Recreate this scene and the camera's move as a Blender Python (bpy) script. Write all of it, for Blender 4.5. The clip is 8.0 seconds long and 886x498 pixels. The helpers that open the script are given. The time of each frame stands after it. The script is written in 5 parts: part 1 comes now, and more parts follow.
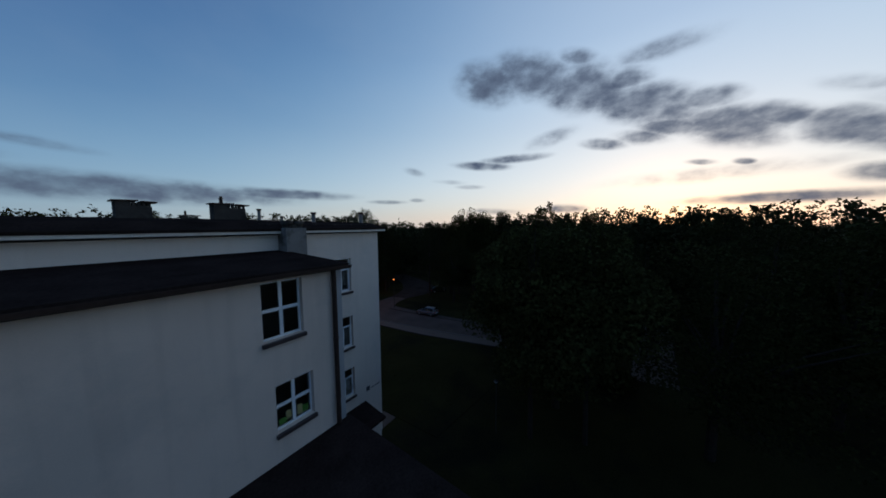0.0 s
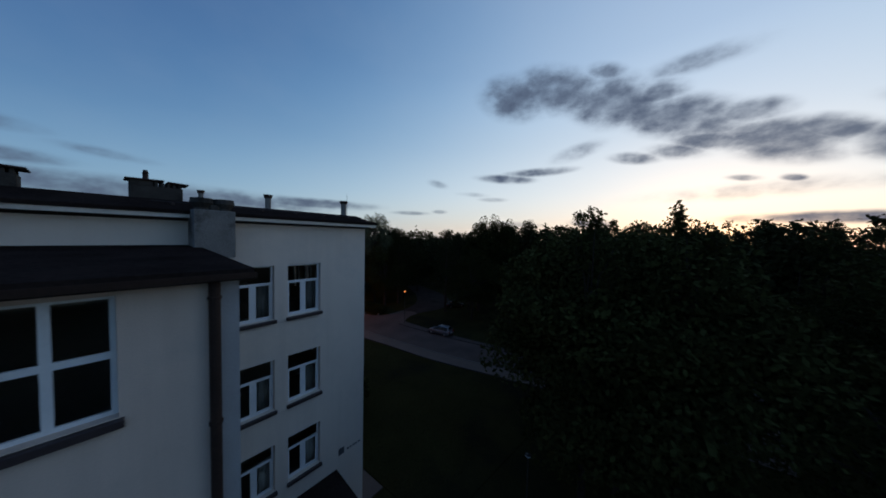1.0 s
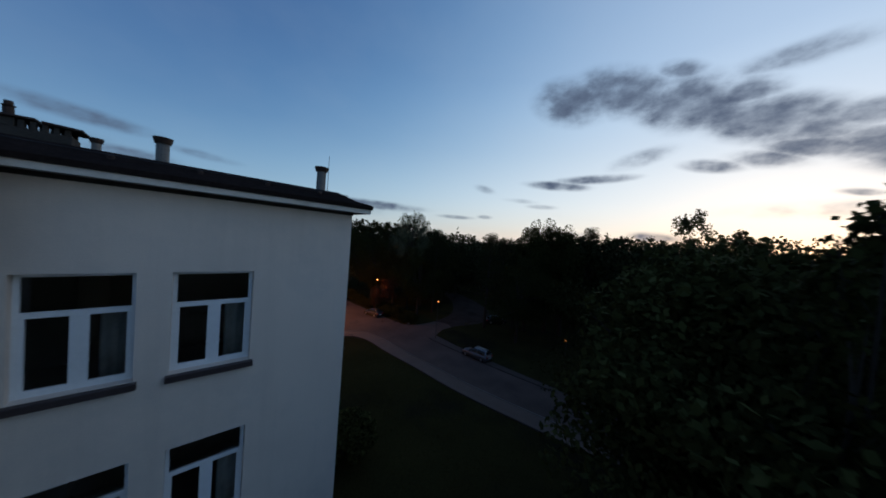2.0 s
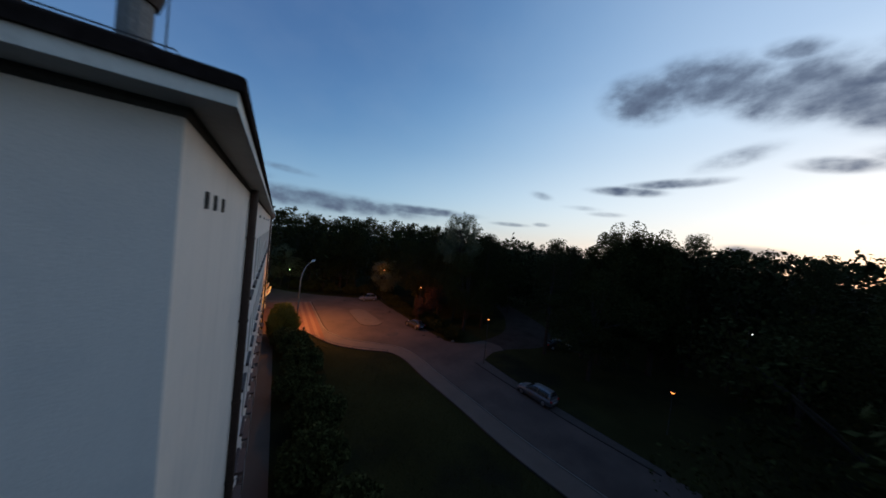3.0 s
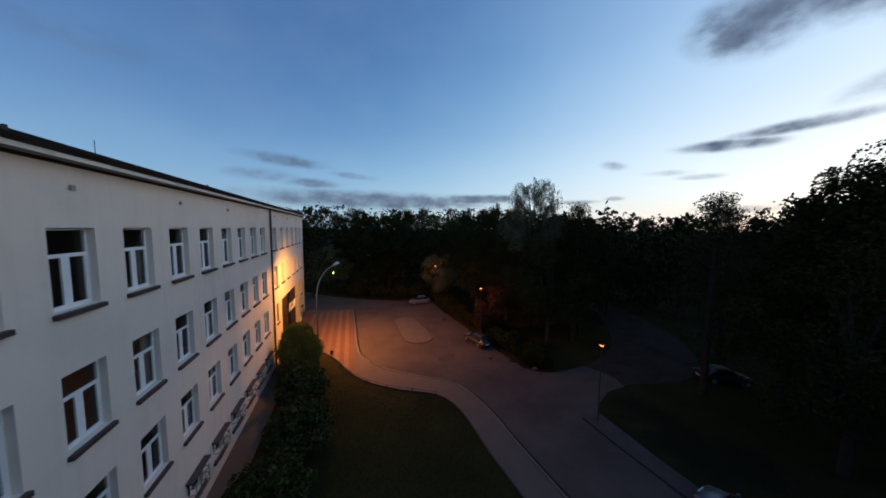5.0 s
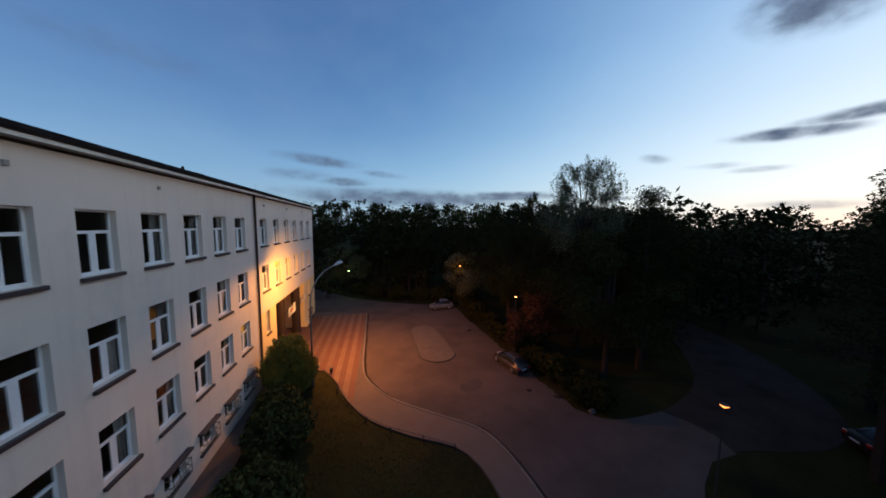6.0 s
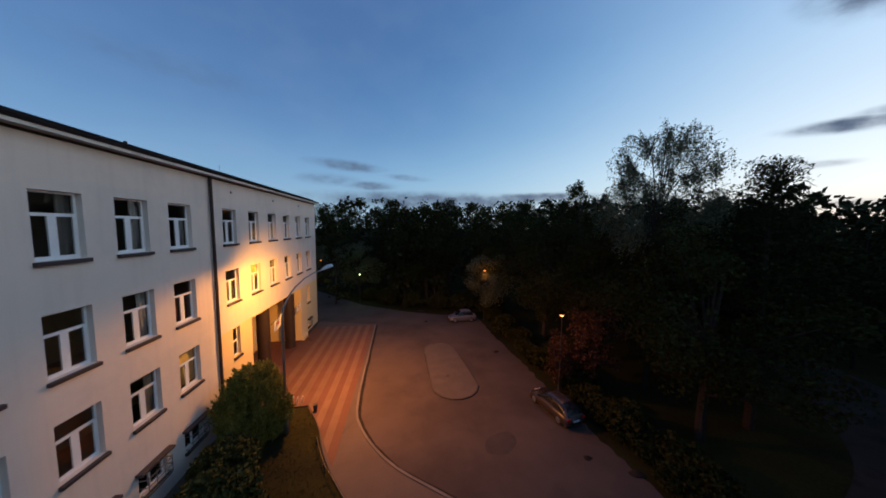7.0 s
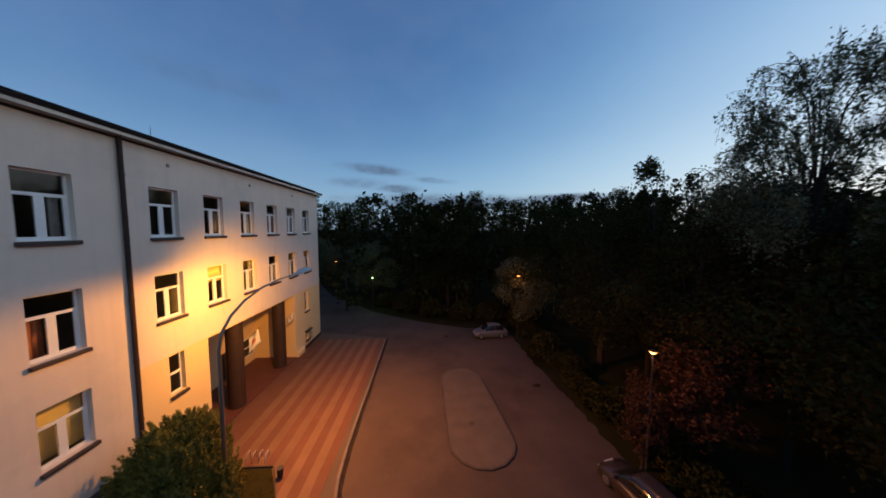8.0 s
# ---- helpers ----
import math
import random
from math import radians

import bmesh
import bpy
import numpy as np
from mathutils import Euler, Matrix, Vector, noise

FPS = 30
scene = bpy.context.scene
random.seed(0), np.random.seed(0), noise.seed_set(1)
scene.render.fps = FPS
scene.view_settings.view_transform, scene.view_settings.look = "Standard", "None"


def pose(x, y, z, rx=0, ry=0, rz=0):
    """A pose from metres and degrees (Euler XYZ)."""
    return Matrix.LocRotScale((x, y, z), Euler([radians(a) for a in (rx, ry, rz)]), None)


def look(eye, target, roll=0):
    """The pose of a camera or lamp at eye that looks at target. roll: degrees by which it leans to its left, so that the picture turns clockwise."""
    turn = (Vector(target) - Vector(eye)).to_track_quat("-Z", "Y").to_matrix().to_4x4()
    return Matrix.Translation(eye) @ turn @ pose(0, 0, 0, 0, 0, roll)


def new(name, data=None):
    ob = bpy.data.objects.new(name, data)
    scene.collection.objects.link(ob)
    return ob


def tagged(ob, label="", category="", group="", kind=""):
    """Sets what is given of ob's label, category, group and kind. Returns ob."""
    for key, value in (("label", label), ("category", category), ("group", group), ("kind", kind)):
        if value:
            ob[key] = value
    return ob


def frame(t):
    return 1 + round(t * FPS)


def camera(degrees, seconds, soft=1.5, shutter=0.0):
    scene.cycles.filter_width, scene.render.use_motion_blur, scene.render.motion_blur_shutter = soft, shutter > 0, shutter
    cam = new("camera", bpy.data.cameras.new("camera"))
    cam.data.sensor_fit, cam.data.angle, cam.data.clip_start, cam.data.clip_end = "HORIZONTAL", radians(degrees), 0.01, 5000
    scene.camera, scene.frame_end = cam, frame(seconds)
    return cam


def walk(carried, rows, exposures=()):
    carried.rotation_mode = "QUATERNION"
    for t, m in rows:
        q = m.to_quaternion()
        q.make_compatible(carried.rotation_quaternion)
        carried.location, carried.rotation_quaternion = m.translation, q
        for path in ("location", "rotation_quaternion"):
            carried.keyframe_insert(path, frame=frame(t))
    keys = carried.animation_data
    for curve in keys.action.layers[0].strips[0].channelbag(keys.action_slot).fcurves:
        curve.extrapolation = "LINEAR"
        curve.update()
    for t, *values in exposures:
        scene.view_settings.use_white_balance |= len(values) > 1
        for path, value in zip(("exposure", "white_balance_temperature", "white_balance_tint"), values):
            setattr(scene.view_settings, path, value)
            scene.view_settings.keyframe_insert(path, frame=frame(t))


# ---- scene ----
cam = camera(117.1, 8.0, soft=1.7, shutter=0.2)
EXPOSURES = ((0, 1.51), (1.2, 1.54), (2.5, 1.67), (4.5, 1.92), (6.5, 1.95), (8, 1.8))
PATH = [
    (0, (-14.380, -15.364, 16.242), (-12.721, -14.259, 16.075), -0.41),
    (0.5, (-11.788, -13.970, 15.877), (-10.146, -12.837, 15.747), -1.20),
    (1, (-9.050, -12.357, 15.452), (-7.477, -11.124, 15.369), 1.26),
    (1.2, (-7.927, -11.637, 15.412), (-6.397, -10.352, 15.328), 2.22),
    (2.3, (-2.252, -6.759, 15.196), (-0.979, -5.218, 15.135), 5.61),
    (2.5, (-1.353, -5.892, 15.096), (-0.150, -4.295, 15.035), 6.29),
    (3, (0.784, -3.220, 14.957), (1.837, -1.520, 14.904), 6.11),
    (3.5, (2.928, -0.375, 14.931), (3.835, 1.406, 14.856), 4.79),
    (4, (4.609, 2.392, 14.742), (5.423, 4.216, 14.638), 3.08),
    (4.5, (6.033, 5.225, 14.449), (6.772, 7.078, 14.318), 1.28),
    (6, (9.616, 14.185, 13.687), (10.076, 16.124, 13.513), 0.51),
    (6.5, (10.477, 17.335, 13.389), (10.857, 19.292, 13.224), 0.64),
    (7, (11.388, 20.450, 12.998), (11.679, 22.422, 12.840), 0.37),
    (7.5, (11.870, 23.622, 12.588), (12.088, 25.604, 12.441), -0.10),
    (8, (12.508, 26.776, 12.262), (12.612, 28.768, 12.117), 0.24),
]
walk(cam, [(t, look(eye, target, roll)) for t, eye, target, roll in PATH], exposures=EXPOSURES)
LAMP_POWER = 1250

from mathutils.geometry import tessellate_polygon

# ---- world: dusk sky with broken cloud, brightest where the sun has set ----
SUN_AZ = 97.0
SKY_STRENGTH = 0.33


def sky_world():
    w = bpy.data.worlds.new("dusk_sky")
    scene.world = w
    w.use_nodes = True
    nt = w.node_tree
    N, L = nt.nodes, nt.links
    N.clear()

    def math_node(op, a, b=None, c=None, clamp=False):
        n = N.new("ShaderNodeMath")
        n.operation = op
        n.use_clamp = clamp
        for i, v in enumerate((a, b, c)):
            if v is None:
                continue
            if isinstance(v, (int, float)):
                n.inputs[i].default_value = v
            else:
                L.new(v, n.inputs[i])
        return n.outputs[0]

    out = N.new("ShaderNodeOutputWorld")
    bg = N.new("ShaderNodeBackground")
    bg.inputs["Strength"].default_value = SKY_STRENGTH
    L.new(bg.outputs[0], out.inputs[0])
    tc = N.new("ShaderNodeTexCoord")
    sep = N.new("ShaderNodeSeparateXYZ")
    L.new(tc.outputs["Generated"], sep.inputs[0])
    x, y, z = sep.outputs
    az = math_node("MULTIPLY", math_node("ARCTAN2", x, y), 180 / math.pi)
    el = math_node("MULTIPLY", math_node("ARCSINE", z), 180 / math.pi)
    # the clear sky of a low sun, and the afterglow gradients over it
    sky = N.new("ShaderNodeTexSky")
    sky.sky_type = "NISHITA"
    sky.sun_disc = False
    sky.sun_elevation = radians(2.5)
    sky.sun_rotation = radians(SUN_AZ)
    sky.ozone_density = 3.0

    def ramp(stops):
        r = N.new("ShaderNodeValToRGB")
        r.color_ramp.interpolation = "B_SPLINE"
        L.new(math_node("DIVIDE", el, 90.0, clamp=True), r.inputs["Fac"])
        e = r.color_ramp.elements
        while len(e) < len(stops):
            e.new(0.5)
        for one, (deg, color) in zip(e, stops):
            one.position = deg / 90
            one.color = (*color, 1)
        return r.outputs["Color"]

    away = ramp(((0, (0.23, 0.33, 0.45)), (8, (0.17, 0.30, 0.47)), (18, (0.077, 0.168, 0.345)), (32, (0.056, 0.122, 0.278)), (60, (0.047, 0.101, 0.238)), (90, (0.031, 0.071, 0.18))))
    glow_side = ramp(((0, (0.95, 0.73, 0.60)), (4, (0.90, 0.83, 0.78)), (9, (0.86, 0.87, 0.88)), (18, (0.64, 0.73, 0.82)), (30, (0.46, 0.62, 0.82)), (60, (0.145, 0.235, 0.44)), (90, (0.025, 0.06, 0.165))))
    daz = math_node("COSINE", math_node("MULTIPLY", math_node("SUBTRACT", az, SUN_AZ), math.pi / 180))
    near_sun = math_node("POWER", math_node("MULTIPLY_ADD", daz, 0.5, 0.5), math_node("MULTIPLY_ADD", math_node("MAXIMUM", el, 0.0), 0.07, 1.8))
    # red falls away from the sunset faster than blue
    sa, sg, grad = N.new("ShaderNodeSeparateColor"), N.new("ShaderNodeSeparateColor"), N.new("ShaderNodeCombineColor")
    L.new(away, sa.inputs[0])
    L.new(glow_side, sg.inputs[0])
    for i, power in enumerate((1.35, 1.0, 0.8)):
        f = math_node("POWER", near_sun, power)
        step = math_node("SUBTRACT", sg.outputs[i], sa.outputs[i])
        L.new(math_node("MULTIPLY_ADD", step, f, sa.outputs[i]), grad.inputs[i])
    comb = N.new("ShaderNodeCombineXYZ")
    L.new(math_node("MULTIPLY", az, 0.15), comb.inputs[0])
    L.new(math_node("MULTIPLY", el, 0.24), comb.inputs[1])
    n1 = N.new("ShaderNodeTexNoise")
    n1.inputs["Scale"].default_value = 1.5
    n1.inputs["Detail"].default_value = 6
    n1.inputs["Roughness"].default_value = 0.55
    L.new(comb.outputs[0], n1.inputs["Vector"])
    wob = math_node("MULTIPLY", math_node("SUBTRACT", n1.outputs[0], 0.5), 1.42)
    total = None
    for a, e, ra, re, slope, weight in CLOUD_BANK + CLOUD_LOW + CLOUD_FAR:
        da = math_node("SUBTRACT", az, a)
        de = math_node("MULTIPLY_ADD", da, -slope, math_node("SUBTRACT", el, e))
        d = math_node("SQRT", math_node("ADD", math_node("POWER", math_node("MULTIPLY", da, 1 / ra), 2), math_node("POWER", math_node("MULTIPLY", de, 1 / re), 2)))
        m = math_node("MULTIPLY", math_node("SUBTRACT", 1.55, d, clamp=True), weight)
        total = m if total is None else math_node("MAXIMUM", total, m)
    ragged = N.new("ShaderNodeMapRange")
    ragged.interpolation_type = "SMOOTHSTEP"
    ragged.inputs["From Min"].default_value, ragged.inputs["From Max"].default_value = 0.02, 1.15
    L.new(math_node("ADD", total, math_node("MULTIPLY", wob, math_node("MULTIPLY", total, 1.6, clamp=True))), ragged.inputs["Value"])
    total = ragged.outputs[0]
    # thin veils all over
    n2 = N.new("ShaderNodeTexNoise")
    n2.inputs["Scale"].default_value = 0.55
    n2.inputs["Detail"].default_value = 5
    L.new(comb.outputs[0], n2.inputs["Vector"])
    veil = math_node("MULTIPLY", math_node("SUBTRACT", n2.outputs[0], 0.42, clamp=True), 0.12)
    fac = math_node("MULTIPLY", total, math_node("MULTIPLY_ADD", n1.outputs[0], 0.6, 0.55))
    cloud = N.new("ShaderNodeMix")
    cloud.data_type = "RGBA"
    L.new(fac, cloud.inputs["Factor"])
    tint = N.new("ShaderNodeMix")
    tint.data_type = "RGBA"
    tint.inputs["Factor"].default_value = 0.94
    L.new(sky.outputs[0], tint.inputs["A"])
    L.new(grad.outputs[0], tint.inputs["B"])
    soft = N.new("ShaderNodeMix")
    soft.data_type = "RGBA"
    L.new(veil, soft.inputs["Factor"])
    L.new(tint.outputs["Result"], soft.inputs["A"])
    soft.inputs["B"].default_value = CLOUD_LIGHT
    L.new(soft.outputs["Result"], cloud.inputs["A"])
    cloud.inputs["B"].default_value = CLOUD_DARK
    L.new(cloud.outputs["Result"], bg.inputs["Color"])


# clouds: azimuth, elevation, half width, half height, slope, weight
CLOUD_BANK = (
    (66.0, 26.1, 5.8, 3.1, -0.08, 1.0), (74.0, 26.4, 6.8, 3.1, -0.2, 1.0), (83.0, 23.3, 6.2, 3.3, -0.1, 1.0), (89.3, 23.2, 3.4, 1.6, -0.05, 0.95),
    (93.7, 25.9, 6.4, 1.3, 0.0, 0.56), (81.6, 28.0, 2.9, 1.1, -0.2, 0.82), (91.6, 19.3, 7.8, 2.8, -0.28, 1.0), (99.5, 18.0, 3.4, 1.4, -0.1, 0.95),
    (95.7, 15.1, 4.3, 1.3, -0.2, 0.9), (102.4, 13.7, 5.4, 2.4, -0.25, 1.0), (106.5, 14.0, 3.2, 1.4, -0.3, 1.0), (111.5, 11.2, 4.0, 2.0, -0.3, 1.0),
    (119.0, 9.5, 6.0, 2.4, -0.1, 1.0), (86.4, 14.1, 3.3, 0.85, -0.14, 0.85), (91.9, 14.3, 3.7, 1.1, -0.18, 0.8), (77.4, 16.1, 4.2, 1.2, 0.23, 0.6),
)
CLOUD_LOW = (
    (64.3, 12.0, 5.0, 0.75, -0.06, 0.85), (70.9, 13.1, 5.6, 0.7, 0.03, 0.85), (103.8, 8.7, 1.1, 0.45, -0.17, 0.8), (99.5, 9.3, 1.7, 0.42, -0.16, 0.65),
    (100.5, 7.5, 12.5, 1.1, 0.01, 0.42), (114.5, 5.7, 2.6, 1.0, -0.1, 1.0), (107.8, 3.5, 9.6, 0.7, -0.01, 0.88), (80.5, 3.2, 3.4, 0.75, -0.03, 0.85),
    (66.7, 3.0, 4.8, 0.6, -0.02, 0.6), (62.0, 8.0, 2.6, 0.45, -0.02, 0.45), (112.4, 15.5, 3.4, 0.9, -0.35, 0.4), (50.5, 11.0, 2.0, 0.7, -0.2, 0.45),
    (58.0, 9.0, 3.0, 0.45, -0.05, 0.42), (45.0, 5.0, 3.5, 0.4, 0.0, 0.55), (51.0, 5.4, 1.4, 0.4, 0.0, 0.6),
)
CLOUD_FAR = (
    (6.0, 5.4, 20.0, 1.6, -0.01, 0.95), (25.0, 5.9, 11.0, 0.85, 0.0, 0.95), (1.0, 10.0, 4.0, 0.6, -0.06, 0.5), (-11.0, 11.8, 6.0, 0.9, -0.05, 0.8),
    (-6.5, 8.2, 4.5, 0.8, 0.0, 0.7), (-14.0, 9.0, 5.0, 1.0, 0.0, 0.5), (-35.0, 22.0, 10.0, 1.8, 0.0, 0.3), (132.0, 14.0, 14.0, 4.0, 0.0, 1.0),
    (150.0, 8.0, 16.0, 2.0, 0.0, 0.8), (-70.0, 9.0, 14.0, 2.0, 0.0, 0.7), (-120.0, 14.0, 18.0, 3.0, 0.0, 0.7), (190.0, 20.0, 16.0, 4.0, 0.0, 0.6),
)
CLOUD_LIGHT = (0.5, 0.55, 0.62, 1)
CLOUD_DARK = (0.078, 0.106, 0.172, 1)
sky_world()


# ---- materials ----
def nodes_of(name):
    m = bpy.data.materials.new(name)
    m.use_nodes = True
    return m, m.node_tree.nodes, m.node_tree.links, m.node_tree.nodes["Principled BSDF"]


def mat(name, color, rough=0.7, metal=0.0, vary=0.15, scale=1.0, fine=18.0, bump=0.15, random_amount=0.0, island=0.0, spec=0.5, second=None, second_scale=0.35, second_low=0.5, second_high=0.62, streak=0.0):
    """A surface with coarse and fine variation, relief, and a second colour in patches."""
    m, N, L, b = nodes_of(name)
    tc = N.new("ShaderNodeTexCoord")
    n1 = N.new("ShaderNodeTexNoise")
    n1.inputs["Scale"].default_value = scale
    n1.inputs["Detail"].default_value = 6
    n2 = N.new("ShaderNodeTexNoise")
    n2.inputs["Scale"].default_value = fine
    n2.inputs["Detail"].default_value = 4
    L.new(tc.outputs["Object"], n1.inputs["Vector"])
    L.new(tc.outputs["Object"], n2.inputs["Vector"])
    add = N.new("ShaderNodeMath")
    add.operation = "ADD"
    L.new(n1.outputs[0], add.inputs[0])
    L.new(n2.outputs[0], add.inputs[1])
    last = add.outputs[0]
    lo, hi = 1 - vary, 1 + vary
    span = N.new("ShaderNodeMapRange")
    span.inputs["From Min"].default_value, span.inputs["From Max"].default_value = 0.7, 1.3
    span.inputs["To Min"].default_value, span.inputs["To Max"].default_value = lo, hi
    L.new(last, span.inputs["Value"])
    value = span.outputs[0]
    for amount, kind in ((random_amount, "object"), (island, "island")):
        if amount:
            if kind == "object":
                src = N.new("ShaderNodeObjectInfo").outputs["Random"]
            else:
                src = N.new("ShaderNodeNewGeometry").outputs["Random Per Island"]
            r = N.new("ShaderNodeMapRange")
            r.inputs["To Min"].default_value, r.inputs["To Max"].default_value = 1 - amount, 1 + amount
            L.new(src, r.inputs["Value"])
            mul = N.new("ShaderNodeMath")
            mul.operation = "MULTIPLY"
            L.new(value, mul.inputs[0])
            L.new(r.outputs[0], mul.inputs[1])
            value = mul.outputs[0]
    if streak:
        geo = N.new("ShaderNodeNewGeometry")
        squeeze = N.new("ShaderNodeMapping")
        squeeze.inputs["Scale"].default_value = (2.6, 2.6, 0.16)
        L.new(geo.outputs["Position"], squeeze.inputs["Vector"])
        runs = N.new("ShaderNodeTexNoise")
        runs.inputs["Scale"].default_value = 1.0
        runs.inputs["Detail"].default_value = 5
        L.new(squeeze.outputs[0], runs.inputs["Vector"])
        fade = N.new("ShaderNodeMapRange")
        fade.inputs["From Min"].default_value, fade.inputs["From Max"].default_value = 0.5, 0.72
        fade.inputs["To Min"].default_value, fade.inputs["To Max"].default_value = 1.0, 1.0 - streak
        L.new(runs.outputs[0], fade.inputs["Value"])
        mul = N.new("ShaderNodeMath")
        mul.operation = "MULTIPLY"
        L.new(value, mul.inputs[0])
        L.new(fade.outputs[0], mul.inputs[1])
        value = mul.outputs[0]
    col = N.new("ShaderNodeMix")
    col.data_type = "RGBA"
    col.blend_type = "MULTIPLY"
    col.inputs["Factor"].default_value = 1
    col.inputs["A"].default_value = (*color, 1)
    if second:
        patch = N.new("ShaderNodeTexNoise")
        patch.inputs["Scale"].default_value = second_scale
        patch.inputs["Detail"].default_value = 8
        patch.inputs["Roughness"].default_value = 0.65
        L.new(tc.outputs["Object"], patch.inputs["Vector"])
        pr = N.new("ShaderNodeMapRange")
        pr.inputs["From Min"].default_value, pr.inputs["From Max"].default_value = second_low, second_high
        L.new(patch.outputs[0], pr.inputs["Value"])
        two = N.new("ShaderNodeMix")
        two.data_type = "RGBA"
        two.inputs["A"].default_value = (*color, 1)
        two.inputs["B"].default_value = (*second, 1)
        L.new(pr.outputs[0], two.inputs["Factor"])
        L.new(two.outputs["Result"], col.inputs["A"])
    L.new(value, col.inputs["B"])
    L.new(col.outputs["Result"], b.inputs["Base Color"])
    b.inputs["Roughness"].default_value = rough
    b.inputs["Metallic"].default_value = metal
    b.inputs["Specular IOR Level"].default_value = spec
    if bump:
        bp = N.new("ShaderNodeBump")
        bp.inputs["Strength"].default_value = bump
        bp.inputs["Distance"].default_value = 0.02
        L.new(last, bp.inputs["Height"])
        L.new(bp.outputs[0], b.inputs["Normal"])
    return m


def glass(name, tint=(0.9, 0.93, 0.92)):
    m, N, L, b = nodes_of(name)
    b.inputs["Base Color"].default_value = (*tint, 1)
    b.inputs["Roughness"].default_value = 0.02
    b.inputs["Transmission Weight"].default_value = 1.0
    b.inputs["IOR"].default_value = 1.45
    return m


def glow(name, color, strength):
    m, N, L, b = nodes_of(name)
    b.inputs["Base Color"].default_value = (0.8, 0.8, 0.8, 1)
    b.inputs["Emission Color"].default_value = (*color, 1)
    b.inputs["Emission Strength"].default_value = strength
    return m


M_STUCCO = mat("white_stucco", (0.74, 0.64, 0.56), 0.9, vary=0.06, scale=0.5, fine=40, bump=0.2, second=(0.648, 0.572, 0.51), second_scale=0.25, streak=0.06)
M_STUCCO_WING = mat("weathered_stucco", (0.67, 0.545, 0.465), 0.9, vary=0.07, scale=0.5, fine=40, bump=0.25, second=(0.59, 0.495, 0.43), second_scale=0.3, streak=0.08)
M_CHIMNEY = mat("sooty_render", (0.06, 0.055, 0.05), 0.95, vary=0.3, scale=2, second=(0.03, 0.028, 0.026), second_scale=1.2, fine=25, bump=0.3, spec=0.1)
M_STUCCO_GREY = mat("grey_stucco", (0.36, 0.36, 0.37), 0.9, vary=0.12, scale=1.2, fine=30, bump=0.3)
M_CREAM = mat("cream_stucco", (0.76, 0.57, 0.31), 0.9, vary=0.05, scale=0.5, fine=40, bump=0.2)
M_STACK = mat("sooty_grey_render", (0.2, 0.19, 0.18), 0.95, vary=0.25, scale=1.5, fine=25, bump=0.4, second=(0.07, 0.065, 0.06), second_scale=0.9)
M_PLINTH = mat("plinth_render", (0.3, 0.27, 0.25), 0.9, vary=0.15, scale=1.2, fine=30, bump=0.3)
M_FELT = mat("roof_felt", (0.024, 0.018, 0.0165), 0.95, vary=0.35, scale=0.8, fine=12, bump=0.5, second=(0.018, 0.0145, 0.0135), spec=0.0)
M_FASCIA = mat("white_fascia", (0.66, 0.61, 0.54), 0.6, vary=0.08, scale=1.5, fine=20, bump=0.05, second=(0.5, 0.45, 0.39), second_scale=0.8)
# soffit grey set darker than the fascia for the shade under the eave
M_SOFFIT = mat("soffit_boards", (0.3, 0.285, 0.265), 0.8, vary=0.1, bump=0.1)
M_GUTTER = mat("dark_sheet_metal", (0.042, 0.026, 0.021), 0.6, vary=0.25, scale=2, bump=0.1, spec=0.2)
M_SILL = mat("brown_sill_metal", (0.045, 0.032, 0.033), 0.5, vary=0.2, scale=3, bump=0.05)
M_FRAME = mat("white_pvc", (0.78, 0.79, 0.8), 0.4, vary=0.04, scale=2, bump=0.02)
M_GLASS = glass("window_glass")
M_ROOM = mat("room_paint", (0.28, 0.26, 0.22), 0.9, vary=0.1, bump=0)
M_CURTAIN = mat("curtain_cloth", (0.42, 0.42, 0.4), 0.95, vary=0.15, scale=3, bump=0.1, random_amount=0.5)
M_BLIND = mat("yellow_blind_cloth", (0.6, 0.52, 0.25), 0.9, vary=0.08, scale=4, bump=0.05)
M_GREEN_PAPER = mat("green_paper", (0.12, 0.32, 0.06), 0.9, vary=0.1, bump=0)
M_RED_CURTAIN = mat("rust_curtain_cloth", (0.4, 0.16, 0.08), 0.95, vary=0.15, scale=4, bump=0.1)
M_BRICK = mat("brown_stone_cladding", (0.034, 0.018, 0.014), 0.6, vary=0.25, scale=2.5, fine=25, bump=0.2)
M_ASPHALT = mat("asphalt", (0.082, 0.060, 0.051), 0.9, vary=0.2, scale=0.35, fine=60, bump=0.3, second=(0.058, 0.043, 0.038), second_scale=0.16, second_low=0.44, second_high=0.62, spec=0.25)
# asphalt like the drive's, coloured darker for the shade of trees
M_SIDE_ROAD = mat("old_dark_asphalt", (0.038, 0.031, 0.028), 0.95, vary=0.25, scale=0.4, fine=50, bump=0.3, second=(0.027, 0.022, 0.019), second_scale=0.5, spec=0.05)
M_DIRT = mat("gutter_dirt", (0.03, 0.024, 0.02), 0.95, vary=0.4, scale=2.0, fine=30, bump=0.4, spec=0.05)
# leaf colour reddened to carry the park lamp's orange glow
M_LEAF_LAMP_RED = mat("rust_leaf", (0.06, 0.032, 0.02), 0.85, vary=0.25, scale=0.6, fine=3, bump=0, island=0.4, spec=0.02)
M_PATCH = mat("asphalt_patch", (0.06, 0.047, 0.042), 0.85, vary=0.2, scale=1.5, fine=60, bump=0.3, spec=0.25)
